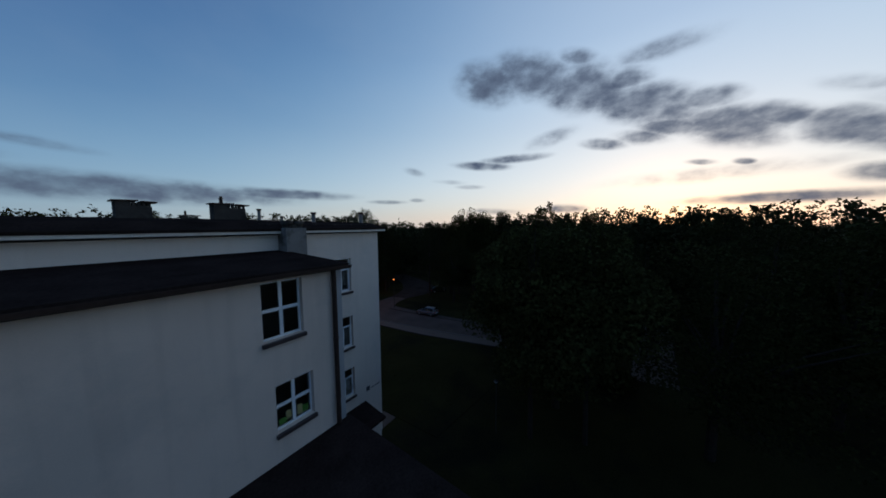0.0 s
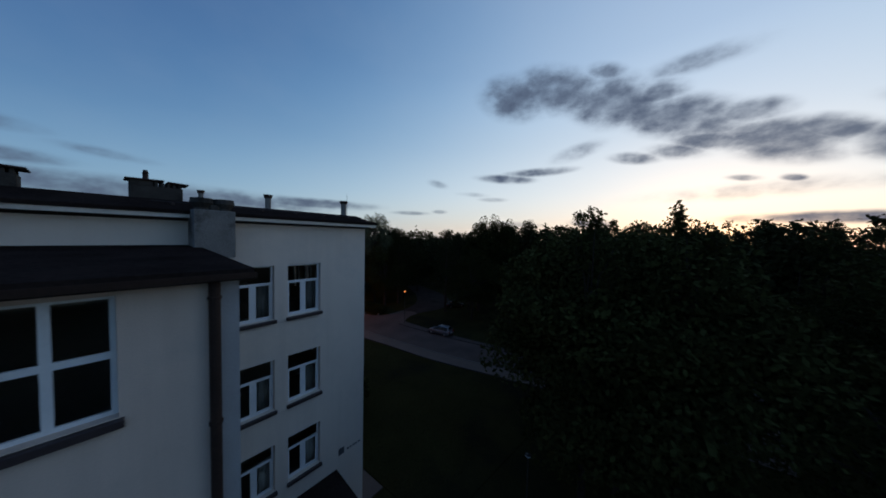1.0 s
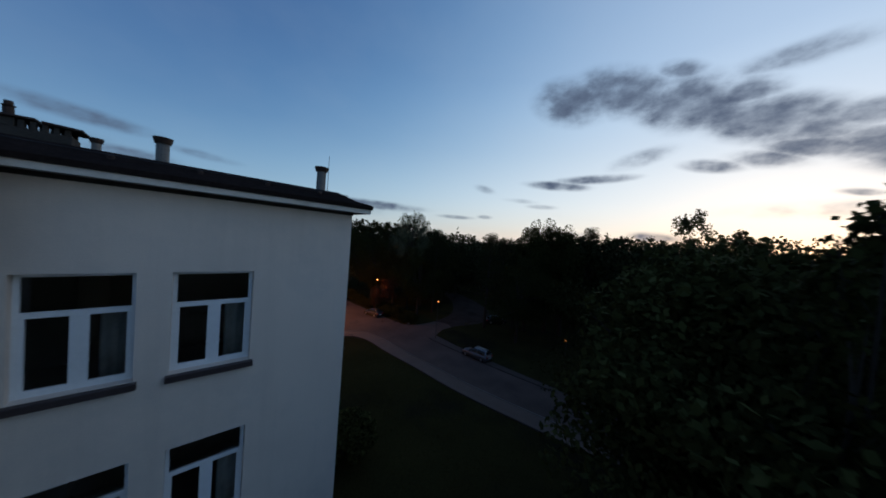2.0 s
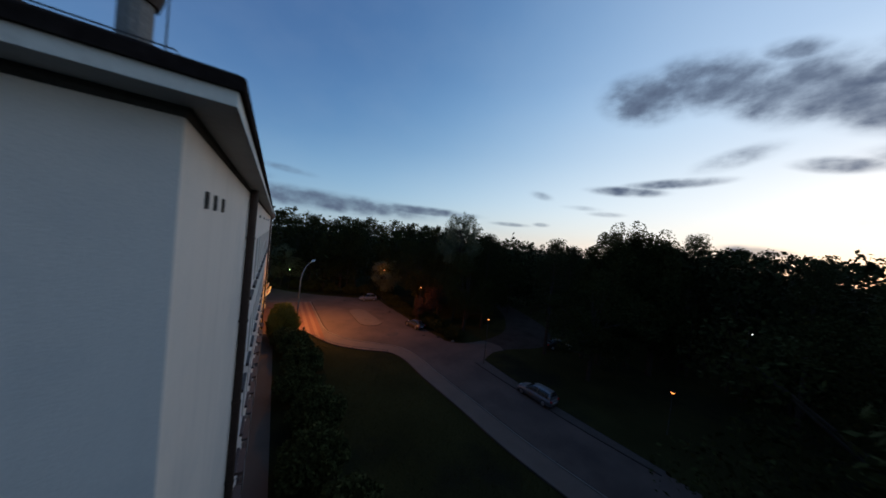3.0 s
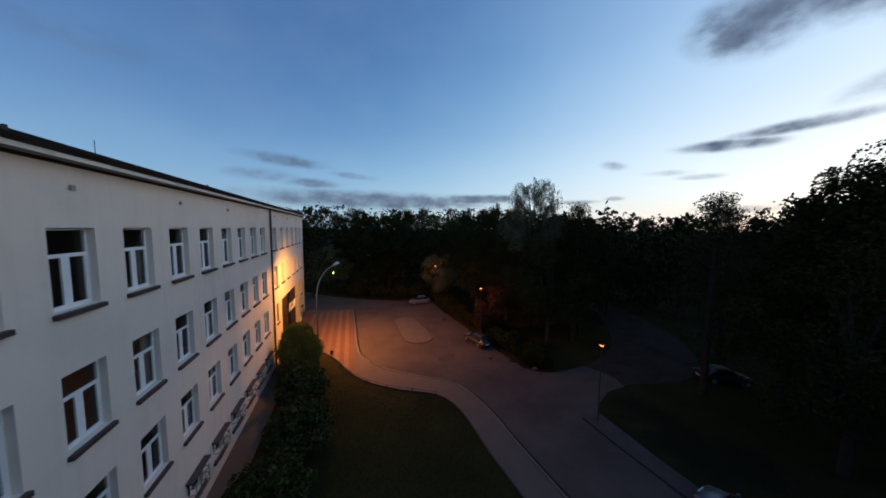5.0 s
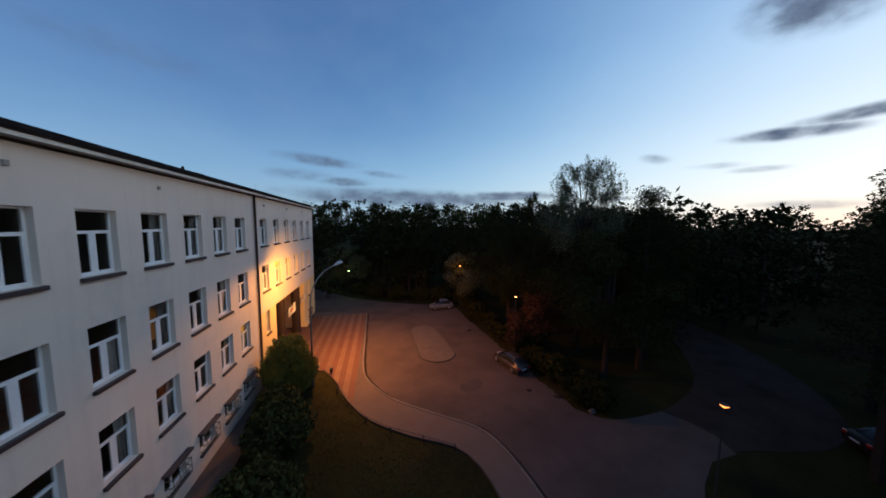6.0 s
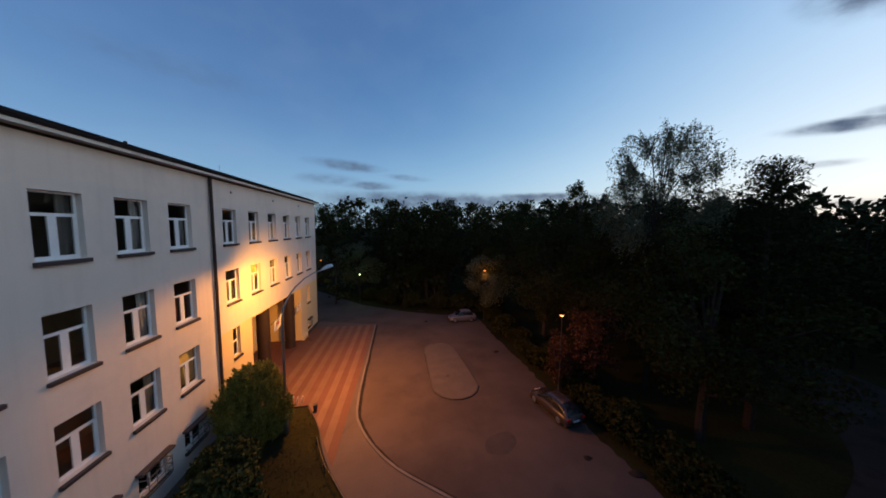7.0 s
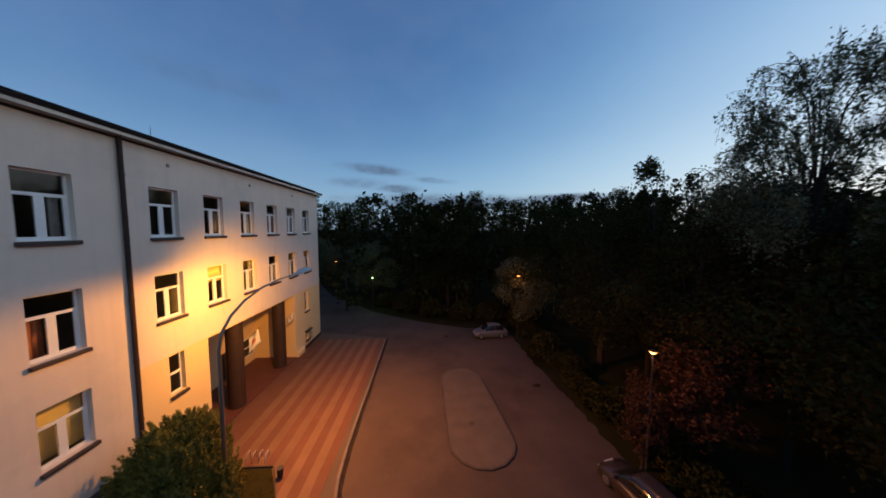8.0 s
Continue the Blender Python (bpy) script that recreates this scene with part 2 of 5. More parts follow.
M_CONCRETE = mat("concrete_slab", (0.09, 0.066, 0.053), 0.9, vary=0.15, scale=0.7, fine=30, bump=0.2, random_amount=0.12)
M_ISLAND = mat("island_paving", (0.082, 0.065, 0.056), 0.9, vary=0.2, scale=1.0, fine=20, bump=0.3)
M_KERB_DARK = mat("dirty_kerb_concrete", (0.06, 0.048, 0.042), 0.9, vary=0.2, scale=1.5, fine=30, bump=0.2, random_amount=0.15)
M_KERB = mat("kerb_concrete", (0.135, 0.118, 0.105), 0.9, vary=0.12, scale=1.5, fine=30, bump=0.2, random_amount=0.12)
M_PAVE_RED = mat("red_paver", (0.115, 0.049, 0.029), 0.85, vary=0.15, scale=1.0, fine=25, bump=0.3, random_amount=0.05)
M_PAVE_PALE = mat("pale_paver", (0.145, 0.082, 0.048), 0.85, vary=0.15, scale=1.0, fine=25, bump=0.3, random_amount=0.05)
M_TILE = mat("dark_red_tile", (0.1, 0.033, 0.024), 0.6, vary=0.15, scale=1.5, fine=25, bump=0.1)
M_GROUND = mat("lawn_soil", (0.027, 0.026, 0.0095), 0.95, vary=0.3, scale=0.25, fine=8, bump=0.5, second=(0.015, 0.015, 0.009), second_scale=0.08, spec=0.02)
M_GRASS = mat("grass_blades", (0.032, 0.032, 0.0105), 0.8, vary=0.2, scale=0.4, fine=5, bump=0, island=0.4, spec=0.02)
M_BARK = mat("bark", (0.04, 0.033, 0.027), 0.95, vary=0.3, scale=3, fine=20, bump=0.6, spec=0.06)
M_POLE = mat("weathered_grey_pole", (0.05, 0.046, 0.042), 0.8, vary=0.15, scale=4, bump=0.05, spec=0.1)
M_LEAF = mat("broad_leaf", (0.029, 0.031, 0.0095), 0.8, vary=0.35, scale=0.35, fine=1.5, bump=0, island=0.3, spec=0.02)
M_LEAF_LUSH = mat("lush_leaf", (0.046, 0.047, 0.0155), 0.8, vary=0.35, scale=0.35, fine=1.5, bump=0, island=0.3, spec=0.02)
M_LEAF_PALE = mat("pale_leaf", (0.105, 0.112, 0.062), 0.7, vary=0.2, scale=0.6, fine=3, bump=0, island=0.4, spec=0.06)
M_NEEDLE = mat("pine_needle", (0.026, 0.028, 0.0105), 0.75, vary=0.2, scale=0.6, fine=3, bump=0, island=0.4, spec=0.02)
# leaf colour raised for lamplight; the dark one serves shrubs out of it
M_SHRUB_LAMPLIT = mat("shrub_leaf", (0.19, 0.175, 0.04), 0.75, vary=0.3, scale=0.8, fine=4, bump=0, island=0.45, spec=0.06)
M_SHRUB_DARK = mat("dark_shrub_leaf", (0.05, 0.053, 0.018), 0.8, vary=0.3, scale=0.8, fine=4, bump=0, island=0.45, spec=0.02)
M_STEEL = mat("grey_steel", (0.22, 0.23, 0.24), 0.45, metal=0.8, vary=0.12, scale=4, bump=0.05)
M_DARK_STEEL = mat("dark_painted_steel", (0.04, 0.04, 0.042), 0.5, metal=0.3, vary=0.2, scale=4, bump=0.05)
M_LAMP_SHELL = mat("lamp_shell_grey", (0.45, 0.47, 0.5), 0.4, metal=0.2, vary=0.06, scale=5, bump=0.02)
M_SODIUM = glow("sodium_lamp_glass", (1.0, 0.42, 0.08), 2.5)
M_SODIUM_SMALL = glow("garden_lamp_glow", (1.0, 0.27, 0.04), 0.9)
M_MERCURY = glow("greenish_lamp_glow", (0.55, 1.0, 0.3), 2.2)
M_WHITE_LAMP = glow("white_lamp_glow", (1.0, 0.9, 0.75), 2.0)
M_LAMP_OFF = mat("opal_plastic", (0.6, 0.62, 0.65), 0.4, vary=0.05, bump=0.02)
M_SILVER = mat("silver_car_paint", (0.14, 0.145, 0.165), 0.34, metal=0.6, vary=0.03, bump=0)
M_BLACK_PAINT = mat("black_car_paint", (0.012, 0.012, 0.014), 0.5, vary=0.03, bump=0, spec=0.15)
M_GRAPHITE = mat("graphite_car_paint", (0.075, 0.062, 0.064), 0.22, metal=0.5, vary=0.03, bump=0)
M_WHITE_PAINT = mat("blue_grey_car_paint", (0.1, 0.11, 0.14), 0.4, metal=0.0, vary=0.03, bump=0)
M_CAR_GLASS = mat("car_window_glass", (0.012, 0.014, 0.017), 0.06, vary=0.02, bump=0)
M_TYRE = mat("tyre_rubber", (0.02, 0.02, 0.02), 0.9, vary=0.2, scale=8, bump=0.1)
M_RIM = mat("alloy_rim", (0.4, 0.4, 0.42), 0.35, metal=0.9, vary=0.05, bump=0)
M_TAIL = mat("red_lamp_plastic", (0.35, 0.015, 0.012), 0.2, vary=0.05, bump=0)
M_HEADLIGHT = mat("clear_lamp_plastic", (0.22, 0.23, 0.25), 0.12, vary=0.03, bump=0)
M_FLAG = mat("white_flag_cloth", (0.75, 0.74, 0.72), 0.9, vary=0.06, bump=0.05)
M_RED = mat("red_print", (0.5, 0.03, 0.03), 0.8, vary=0.05, bump=0)
M_BIN = mat("bin_plastic", (0.02, 0.018, 0.018), 0.6, vary=0.2, bump=0.05)
M_GRILLE = mat("pale_grille_paint", (0.17, 0.155, 0.14), 0.5, vary=0.15, scale=3, bump=0.05)
M_SIGN_DARK = mat("sign_print", (0.08, 0.08, 0.09), 0.7, vary=0.05, bump=0)


# ---- mesh helpers ----
def mesh_of(name, verts, faces, material, smooth=False):
    me = bpy.data.meshes.new(name)
    me.from_pydata([tuple(v) for v in verts], [], faces)
    me.materials.append(material)
    if smooth:
        for p in me.polygons:
            p.use_smooth = True
    me.update()
    return me


def obj(name, me, parent=None, m=None, label=""):
    ob = new(name, me)
    if parent is not None:
        ob.parent = parent
    if m is not None:
        ob.matrix_basis = m
    if label:
        ob["label"] = label
    return ob


def part(name, bm, material, parent, label="", smooth=False, m=None):
    me = bpy.data.meshes.new(name)
    bm.normal_update()
    bm.to_mesh(me)
    bm.free()
    me.materials.append(material)
    if smooth:
        for p in me.polygons:
            p.use_smooth = True
    return obj(name, me, parent, m, label)


def thing(name, m=None, **tags):
    ob = new(name)
    if m is not None:
        ob.matrix_basis = m
    return tagged(ob, **tags)


def box(bm, x0, y0, z0, x1, y1, z1, bevel=0.0, m=None):
    r = bmesh.ops.create_cube(bm, size=1)
    t = Matrix.Translation(((x0 + x1) / 2, (y0 + y1) / 2, (z0 + z1) / 2)) @ Matrix.Diagonal((x1 - x0, y1 - y0, z1 - z0, 1))
    if m is not None:
        t = m @ t
    bmesh.ops.transform(bm, matrix=t, verts=r["verts"])
    if bevel:
        es = list({e for v in r["verts"] for e in v.link_edges})
        bmesh.ops.bevel(bm, geom=es, offset=bevel, segments=1, affect="EDGES")
    return bm


def cone(bm, r0, r1, z0, z1, x=0, y=0, seg=12, m=None, caps=True):
    r = bmesh.ops.create_cone(bm, cap_ends=caps, segments=seg, radius1=r0, radius2=r1, depth=z1 - z0)
    t = Matrix.Translation((x, y, (z0 + z1) / 2))
    if m is not None:
        t = m @ t
    bmesh.ops.transform(bm, matrix=t, verts=r["verts"])
    return bm


def tube(bm, pts, radii, seg=8):
    """A tapered tube along a line of points."""
    rings = []
    pts = [Vector(p) for p in pts]
    for i, p in enumerate(pts):
        d = (pts[min(i + 1, len(pts) - 1)] - pts[max(i - 1, 0)]).normalized()
        a = d.orthogonal().normalized() if abs(d.z) > 0.9 else d.cross(Vector((0, 0, 1))).normalized()
        if abs(d.z) > 0.9:
            a = Vector((1, 0, 0)) - d * d.x
            a.normalize()
        b = d.cross(a)
        rings.append([bm.verts.new(p + (a * math.cos(q) + b * math.sin(q)) * radii[i]) for q in (2 * math.pi * k / seg for k in range(seg))])
    for r0, r1 in zip(rings, rings[1:]):
        for k in range(seg):
            bm.faces.new((r0[k], r0[(k + 1) % seg], r1[(k + 1) % seg], r1[k]))
    bm.faces.new(rings[0][::-1])
    bm.faces.new(rings[-1])
    return bm


def prism(bm, outline, z0, z1):
    """An upright block over a flat outline, counter-clockwise."""
    lo = [bm.verts.new((x, y, z0)) for x, y in outline]
    hi = [bm.verts.new((x, y, z1)) for x, y in outline]
    n = len(outline)
    bm.faces.new(hi)
    bm.faces.new(lo[::-1])
    for i in range(n):
        bm.faces.new((lo[i], lo[(i + 1) % n], hi[(i + 1) % n], hi[i]))
    return bm


def smooth_line(pts, n=6, closed=False):
    """A Catmull-Rom line through flat points."""
    out = []
    k = len(pts)
    for i in range(k if closed else k - 1):
        p = [pts[(i + j) % k] if closed else pts[max(0, min(k - 1, i + j))] for j in (-1, 0, 1, 2)]
        for s in range(n):
            t = s / n
            out.append(tuple(0.5 * (2 * p[1][c] + (p[2][c] - p[0][c]) * t + (2 * p[0][c] - 5 * p[1][c] + 4 * p[2][c] - p[3][c]) * t * t + (3 * p[1][c] - p[0][c] - 3 * p[2][c] + p[3][c]) * t ** 3) for c in range(2)))
    if not closed:
        out.append(tuple(pts[-1]))
    return out


EAST = Matrix(((0, 0, 1, 0), (1, 0, 0, 0), (0, 1, 0, 0), (0, 0, 0, 1)))    # u north, v up, n east
SOUTH = Matrix(((1, 0, 0, 0), (0, 0, -1, 0), (0, 1, 0, 0), (0, 0, 0, 1)))  # u east, v up, n south


def wall_mesh(name, u0, u1, v0, v1, holes, thick, material):
    """A wall in its own plane, front at n = 0, with openings (u0, v0, u1, v1) cut through."""
    us = sorted({u0, u1, *(h[0] for h in holes), *(h[2] for h in holes)})
    vs = sorted({v0, v1, *(h[1] for h in holes), *(h[3] for h in holes)})
    verts, faces = [], []

    def quad(*p):
        i = len(verts)
        verts.extend(p)
        faces.append((i, i + 1, i + 2, i + 3))

    for a, b in zip(us, us[1:]):
        for c, d in zip(vs, vs[1:]):
            mu, mv = (a + b) / 2, (c + d) / 2
            if any(h[0] < mu < h[2] and h[1] < mv < h[3] for h in holes):
                continue
            quad((a, c, 0), (b, c, 0), (b, d, 0), (a, d, 0))
            quad((a, c, -thick), (a, d, -thick), (b, d, -thick), (b, c, -thick))
    for a, c, b, d in holes:
        quad((a, c, 0), (a, d, 0), (a, d, -thick), (a, c, -thick))
        quad((b, d, 0), (b, c, 0), (b, c, -thick), (b, d, -thick))
        quad((a, c, 0), (a, c, -thick), (b, c, -thick), (b, c, 0))
        quad((a, d, 0), (b, d, 0), (b, d, -thick), (a, d, -thick))
    quad((u0, v0, 0), (u0, v1, 0), (u0, v1, -thick), (u0, v0, -thick))
    quad((u1, v1, 0), (u1, v0, 0), (u1, v0, -thick), (u1, v1, -thick))
    quad((u0, v1, 0), (u1, v1, 0), (u1, v1, -thick), (u0, v1, -thick))
    quad((u0, v0, 0), (u0, v0, -thick), (u1, v0, -thick), (u1, v0, 0))
    return mesh_of(name, verts, faces, material)


# ---- the school building ----
GROUND_WALL = -0.3
ROWS = {"A": (11.83, 14.12), "B": (7.89, 10.09), "C": (4.28, 6.36)}
WIN_W = 1.43
EAVE_Z = 16.02
END_Y = 0.2
FAR_Y = 58.0
WING_Y = -5.2
WING_X = -7.15

south_cols = [35.66 - 2.52 * k for k in range(12)]
north_cols = [39.68 + 2.95 * k for k in range(6)]
facade_windows = []
for row, (lo, hi) in ROWS.items():
    for y in south_cols:
        facade_windows.append((row, y, lo, y + WIN_W, hi, "T"))
    if row != "C":
        for y in north_cols:
            facade_windows.append((row, y, lo, y + WIN_W, hi, "T"))
facade_windows.append(("C", 40.08, 4.05, 40.9, 6.06, "N"))
facade_windows.append(("C", 54.3, 3.9, 55.2, 5.9, "N"))
facade_windows.append(("D", 54.3, 0.9, 55.2, 1.8, "L"))
for y in south_cols:
    facade_windows.append(("D", y, 1.05, y + WIN_W, 2.2, "L"))
PORTAL = (42.4, -0.3, 52.3, 6.05)
end_windows = []
for row, (lo, hi) in ROWS.items():
    for a in (-3.96, -5.96):
        end_windows.append((row, a, lo, a + 1.47, hi, "T"))
wing_windows = [("A", -10.3, 12.23, -8.88, 14.35, "X"), ("B", -10.02, 8.74, -8.6, 10.54, "X")]

school = thing("school_building", label="white rendered three-storey school with a dark felt roof", category="building")
# white render above and south of the downpipe, cream render round the entrance
SPLIT_Y, CREAM_Z = 38.55, 6.12
openings = [w[1:5] for w in facade_windows] + [PORTAL]
for name, u0, u1, v0, v1, material, text in (
        ("wall_east", END_Y, SPLIT_Y, GROUND_WALL, EAVE_Z - 0.1, M_STUCCO, ""),
        ("wall_east_upper", SPLIT_Y, FAR_Y, CREAM_Z, EAVE_Z - 0.1, M_STUCCO, ""),
        ("wall_east_lower", SPLIT_Y, FAR_Y, GROUND_WALL, CREAM_Z, M_CREAM, "cream rendered wall round the entrance")):
    cut = [h for h in openings if u0 < h[0] < u1 and v0 <= h[1] < v1]
    obj(name, wall_mesh(name, u0, u1, v0, v1, cut, 0.45, material), school, EAST, text)
obj("wall_south", wall_mesh("wall_south", -45, -0.45, GROUND_WALL, EAVE_Z - 0.1, [w[1:5] for w in end_windows], 0.45, M_STUCCO), school, Matrix.Translation((0, END_Y, 0)) @ SOUTH)
obj("wall_corner", wall_mesh("wall_corner", -0.45, 0, GROUND_WALL, EAVE_Z - 0.1, [], 0.004, M_STUCCO), school, Matrix.Translation((0, END_Y - 0.002, 0)) @ SOUTH)
bm = bmesh.new()
box(bm, -13, FAR_Y - 0.45, GROUND_WALL, -0.45, FAR_Y, EAVE_Z - 0.1)
part("wall_north", bm, M_STUCCO, school)
bm = bmesh.new()
box(bm, -13.4, 14, GROUND_WALL, -13, FAR_Y, EAVE_Z - 0.1)
box(bm, -45, 14, GROUND_WALL, -13.4, 14.4, EAVE_Z - 0.1)
box(bm, -45.4, END_Y, GROUND_WALL, -45, 14.4, EAVE_Z - 0.1)
part("wall_west", bm, M_STUCCO, school)
# corridor wall and floors close the rooms behind the windows
bm = bmesh.new()
box(bm, -6.2, 6.5, 0, -6.0, FAR_Y - 0.5, EAVE_Z - 0.2)
box(bm, -12.9, 6.3, 0, -6.0, 6.5, EAVE_Z - 0.2)
for y in (12.6, 20.2, 27.8, 37.9):
    box(bm, -6.0, y - 0.1, 3.2, -0.46, y + 0.1, EAVE_Z - 0.2)
part("partition", bm, M_ROOM, school)
bm = bmesh.new()
for z in (3.0, 6.85, 10.75, 15.2):
    box(bm, -12.9, 6.6, z, -0.46, 41.9, z + 0.25)
    box(bm, -12.9, 0.7, z, -0.46, 6.2, z + 0.25)
    if z > 5:
        box(bm, -12.9, 42.0, z, -0.46, FAR_Y - 0.5, z + 0.25)
part("storey_slab", bm, M_ROOM, school)

# roof: white fascia board, dark edge sheet, a short steep skirt, then a low slope to the ridge
def roof_ring(outline, levels):
    """Rings of an outline pushed inward by so much at such a height."""
    verts, faces = [], []
    n = len(outline)
    for inset, z in levels:
        for i in range(n):
            p, a, b = (Vector(outline[j % n]) for j in (i, i - 1, i + 1))
            d0, d1 = (p - a).normalized(), (b - p).normalized()
            n0, n1 = Vector((-d0.y, d0.x)), Vector((-d1.y, d1.x))
            q = p + (n0 + n1) / (1 + n0.dot(n1)) * inset
            verts.append((q.x, q.y, z))
    for r in range(len(levels) - 1):
        for i in range(n):
            j = (i + 1) % n
            faces.append((r * n + i, r * n + j, (r + 1) * n + j, (r + 1) * n + i))
    return verts, faces


L_OUT = [(0, END_Y), (0, FAR_Y), (-13.4, FAR_Y), (-13.4, 14.4), (-45.4, 14.4), (-45.4, END_Y)]
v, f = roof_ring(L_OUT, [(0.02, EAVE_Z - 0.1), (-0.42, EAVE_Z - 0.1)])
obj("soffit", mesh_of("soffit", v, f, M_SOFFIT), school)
# strip coloured black for mildew and the cornice's shadow line
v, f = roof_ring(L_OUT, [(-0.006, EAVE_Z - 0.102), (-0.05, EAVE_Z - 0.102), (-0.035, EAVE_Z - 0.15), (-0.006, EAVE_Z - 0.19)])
obj("cove", mesh_of("cove", v, f, M_CHIMNEY), school, label="black strip for mildew and the shadow line under the soffit")
v, f = roof_ring(L_OUT, [(-0.40, EAVE_Z - 0.1), (-0.42, EAVE_Z - 0.1), (-0.42, EAVE_Z + 0.03), (-0.40, EAVE_Z + 0.03)])
obj("fascia", mesh_of("fascia", v, f, M_FASCIA), school, label="weathered white fascia board")
v, f = roof_ring(L_OUT, [(-0.35, EAVE_Z + 0.03), (-0.46, EAVE_Z + 0.03), (-0.47, EAVE_Z + 0.14), (-0.40, EAVE_Z + 0.18), (-0.08, EAVE_Z + 0.27), (0.35, EAVE_Z + 0.5), (6.4, EAVE_Z + 0.8)])
f.append((36, 37, 38, 39, 40, 41))
obj("roof", mesh_of("roof", v, f, M_FELT), school, label="dark bitumen felt roof with a raised edge")


def chimney(parent, x, y, z0, z1, sx, sy, material=M_CHIMNEY, cowl=True):
    """A rendered stack: side openings between small piers under a broken cap, with a flue cowl."""
    h = z1 - z0
    bm = bmesh.new()
    box(bm, -sx / 2, -sy / 2, 0, sx / 2, sy / 2, h - 0.34, 0.02)
    box(bm, -sx / 2, -sy / 2, h - 0.36, -sx * 0.08, sy / 2, h - 0.1, 0.02)
    k = max(3, int(sx / 0.3))
    for i in range(k):
        u = -sx * 0.08 + (i + 0.5) * (sx * 0.58) / k
        for v in (-sy / 2 + 0.07, sy / 2 - 0.07):
            box(bm, u - 0.055, v - 0.07, h - 0.36, u + 0.055, v + 0.07, h - 0.12, 0.01)
    stack = part("chimney", bm, material, parent, m=Matrix.Translation((x, y, z0)))
    bm = bmesh.new()
    box(bm, -sx / 2 - 0.09, -sy / 2 - 0.09, h - 0.1, sx * 0.16, sy / 2 + 0.09, h - 0.03, 0.02, Matrix.Rotation(radians(-2), 4, "Y"))
    box(bm, sx * 0.15, -sy / 2 - 0.11, h - 0.13, sx / 2 + 0.15, sy / 2 + 0.1, h - 0.05, 0.02, Matrix.Rotation(radians(2.5), 4, "Y"))
    part("cap", bm, M_GUTTER, stack)
    if cowl:
        bm = bmesh.new()
        cone(bm, 0.1, 0.1, h - 0.04, h + 0.22, -sx * 0.2, 0, 10)
        cone(bm, 0.07, 0.13, h + 0.2, h + 0.27, -sx * 0.2, 0, 10)
        cone(bm, 0.09, 0.08, h + 0.25, h + 0.4, -sx * 0.2, 0, 10)
        part("cowl", bm, M_GUTTER, stack)
    return stack


chimney(school, -7.3, 6.2, 16.4, 17.85, 1.7, 0.8)
chimney(school, -11.45, 6.2, 16.4, 17.75, 1.3, 0.9, cowl=False)
chimney(school, -9.9, 6.3, 16.4, 16.85, 1.0, 0.7, cowl=False)
chimney(school, -12.6, 6.3, 16.4, 16.85, 0.7, 0.8, cowl=False)
chimney(school, -5.0, 24, 16.4, 17.7, 1.4, 0.8)
chimney(school, -5.0, 40, 16.4, 17.7, 1.4, 0.8)


def vent_pipe(parent, x, y, z0, z1, r=0.13):
    bm = bmesh.new()
    cone(bm, r * 1.3, r * 1.3, 0, 0.2)
    cone(bm, r, r, 0.1, z1 - z0 - 0.12)
    pipe = part("vent_pipe", bm, M_STACK, parent, smooth=False, m=Matrix.Translation((x, y, z0)))
    bm = bmesh.new()
    cone(bm, r * 1.25, r * 1.55, z1 - z0 - 0.14, z1 - z0)
    part("cowl", bm, M_GUTTER, pipe)


vent_pipe(school, -0.68, 1.2, 16.35, 17.32, 0.14)
vent_pipe(school, -4.28, 1.45, 16.25, 17.2, 0.12)
vent_pipe(school, -5.9, 5.2, 16.5, 17.5, 0.1)
vent_pipe(school, -2.6, 9.0, 16.5, 17.2, 0.1)

# lightning wire on small holders along the roof edge
bm = bmesh.new()
wire = [(-8, END_Y + 0.1, EAVE_Z + 0.42), (-0.12, END_Y + 0.1, EAVE_Z + 0.42), (-0.12, END_Y + 0.5, EAVE_Z + 0.42), (-0.12, FAR_Y - 0.2, EAVE_Z + 0.42)]
tube(bm, wire, [0.008] * 4, 5)
part("lightning_wire", bm, M_DARK_STEEL, school)
bm = bmesh.new()
box(bm, -0.05, -0.08, 0, 0.05, 0.08, 0.12, 0.02)
holder_mesh = bpy.data.meshes.new("wire_holder")
bm.to_mesh(holder_mesh)
bm.free()
holder_mesh.materials.append(M_GUTTER)
for x in np.arange(-7.5, -0.3, 1.3):
    obj("wire_holder", holder_mesh, school, Matrix.Translation((x, END_Y + 0.1, EAVE_Z + 0.29)))
for y in np.arange(2.0, 58, 3.1):
    obj("wire_holder", holder_mesh, school, Matrix.Translation((-0.12, y, EAVE_Z + 0.29)))
for x, y in ((-0.45, 1.25), (-0.5, 40.5), (-0.5, 20.5)):
    bm = bmesh.new()
    cone(bm, 0.012, 0.008, 16.3, 17.75 if y < 5 else 17.0, x, y, 5)
    part("lightning_rod", bm, M_DARK_STEEL, school)


def downpipe(parent, x, y, z0, z1, r=0.1):
    bm = bmesh.new()
    cone(bm, r, r, z0, z1, x, y, 12)
    for z in np.arange(z0 + 1.2, z1, 2.6):
        cone(bm, r * 1.2, r * 1.2, z, z + 0.06, x, y, 12)
    p = part("downpipe", bm, M_GUTTER, parent, "dark metal downpipe with brackets", smooth=False)
    return p


downpipe(school, 0.13, 38.55, 0.2, EAVE_Z - 0.1, 0.085)
downpipe(school, 0.13, 7.08, 0.2, EAVE_Z - 0.1, 0.11)
downpipe(school, -7.6, WING_Y - 0.14, 7.7, 14.5, 0.1)

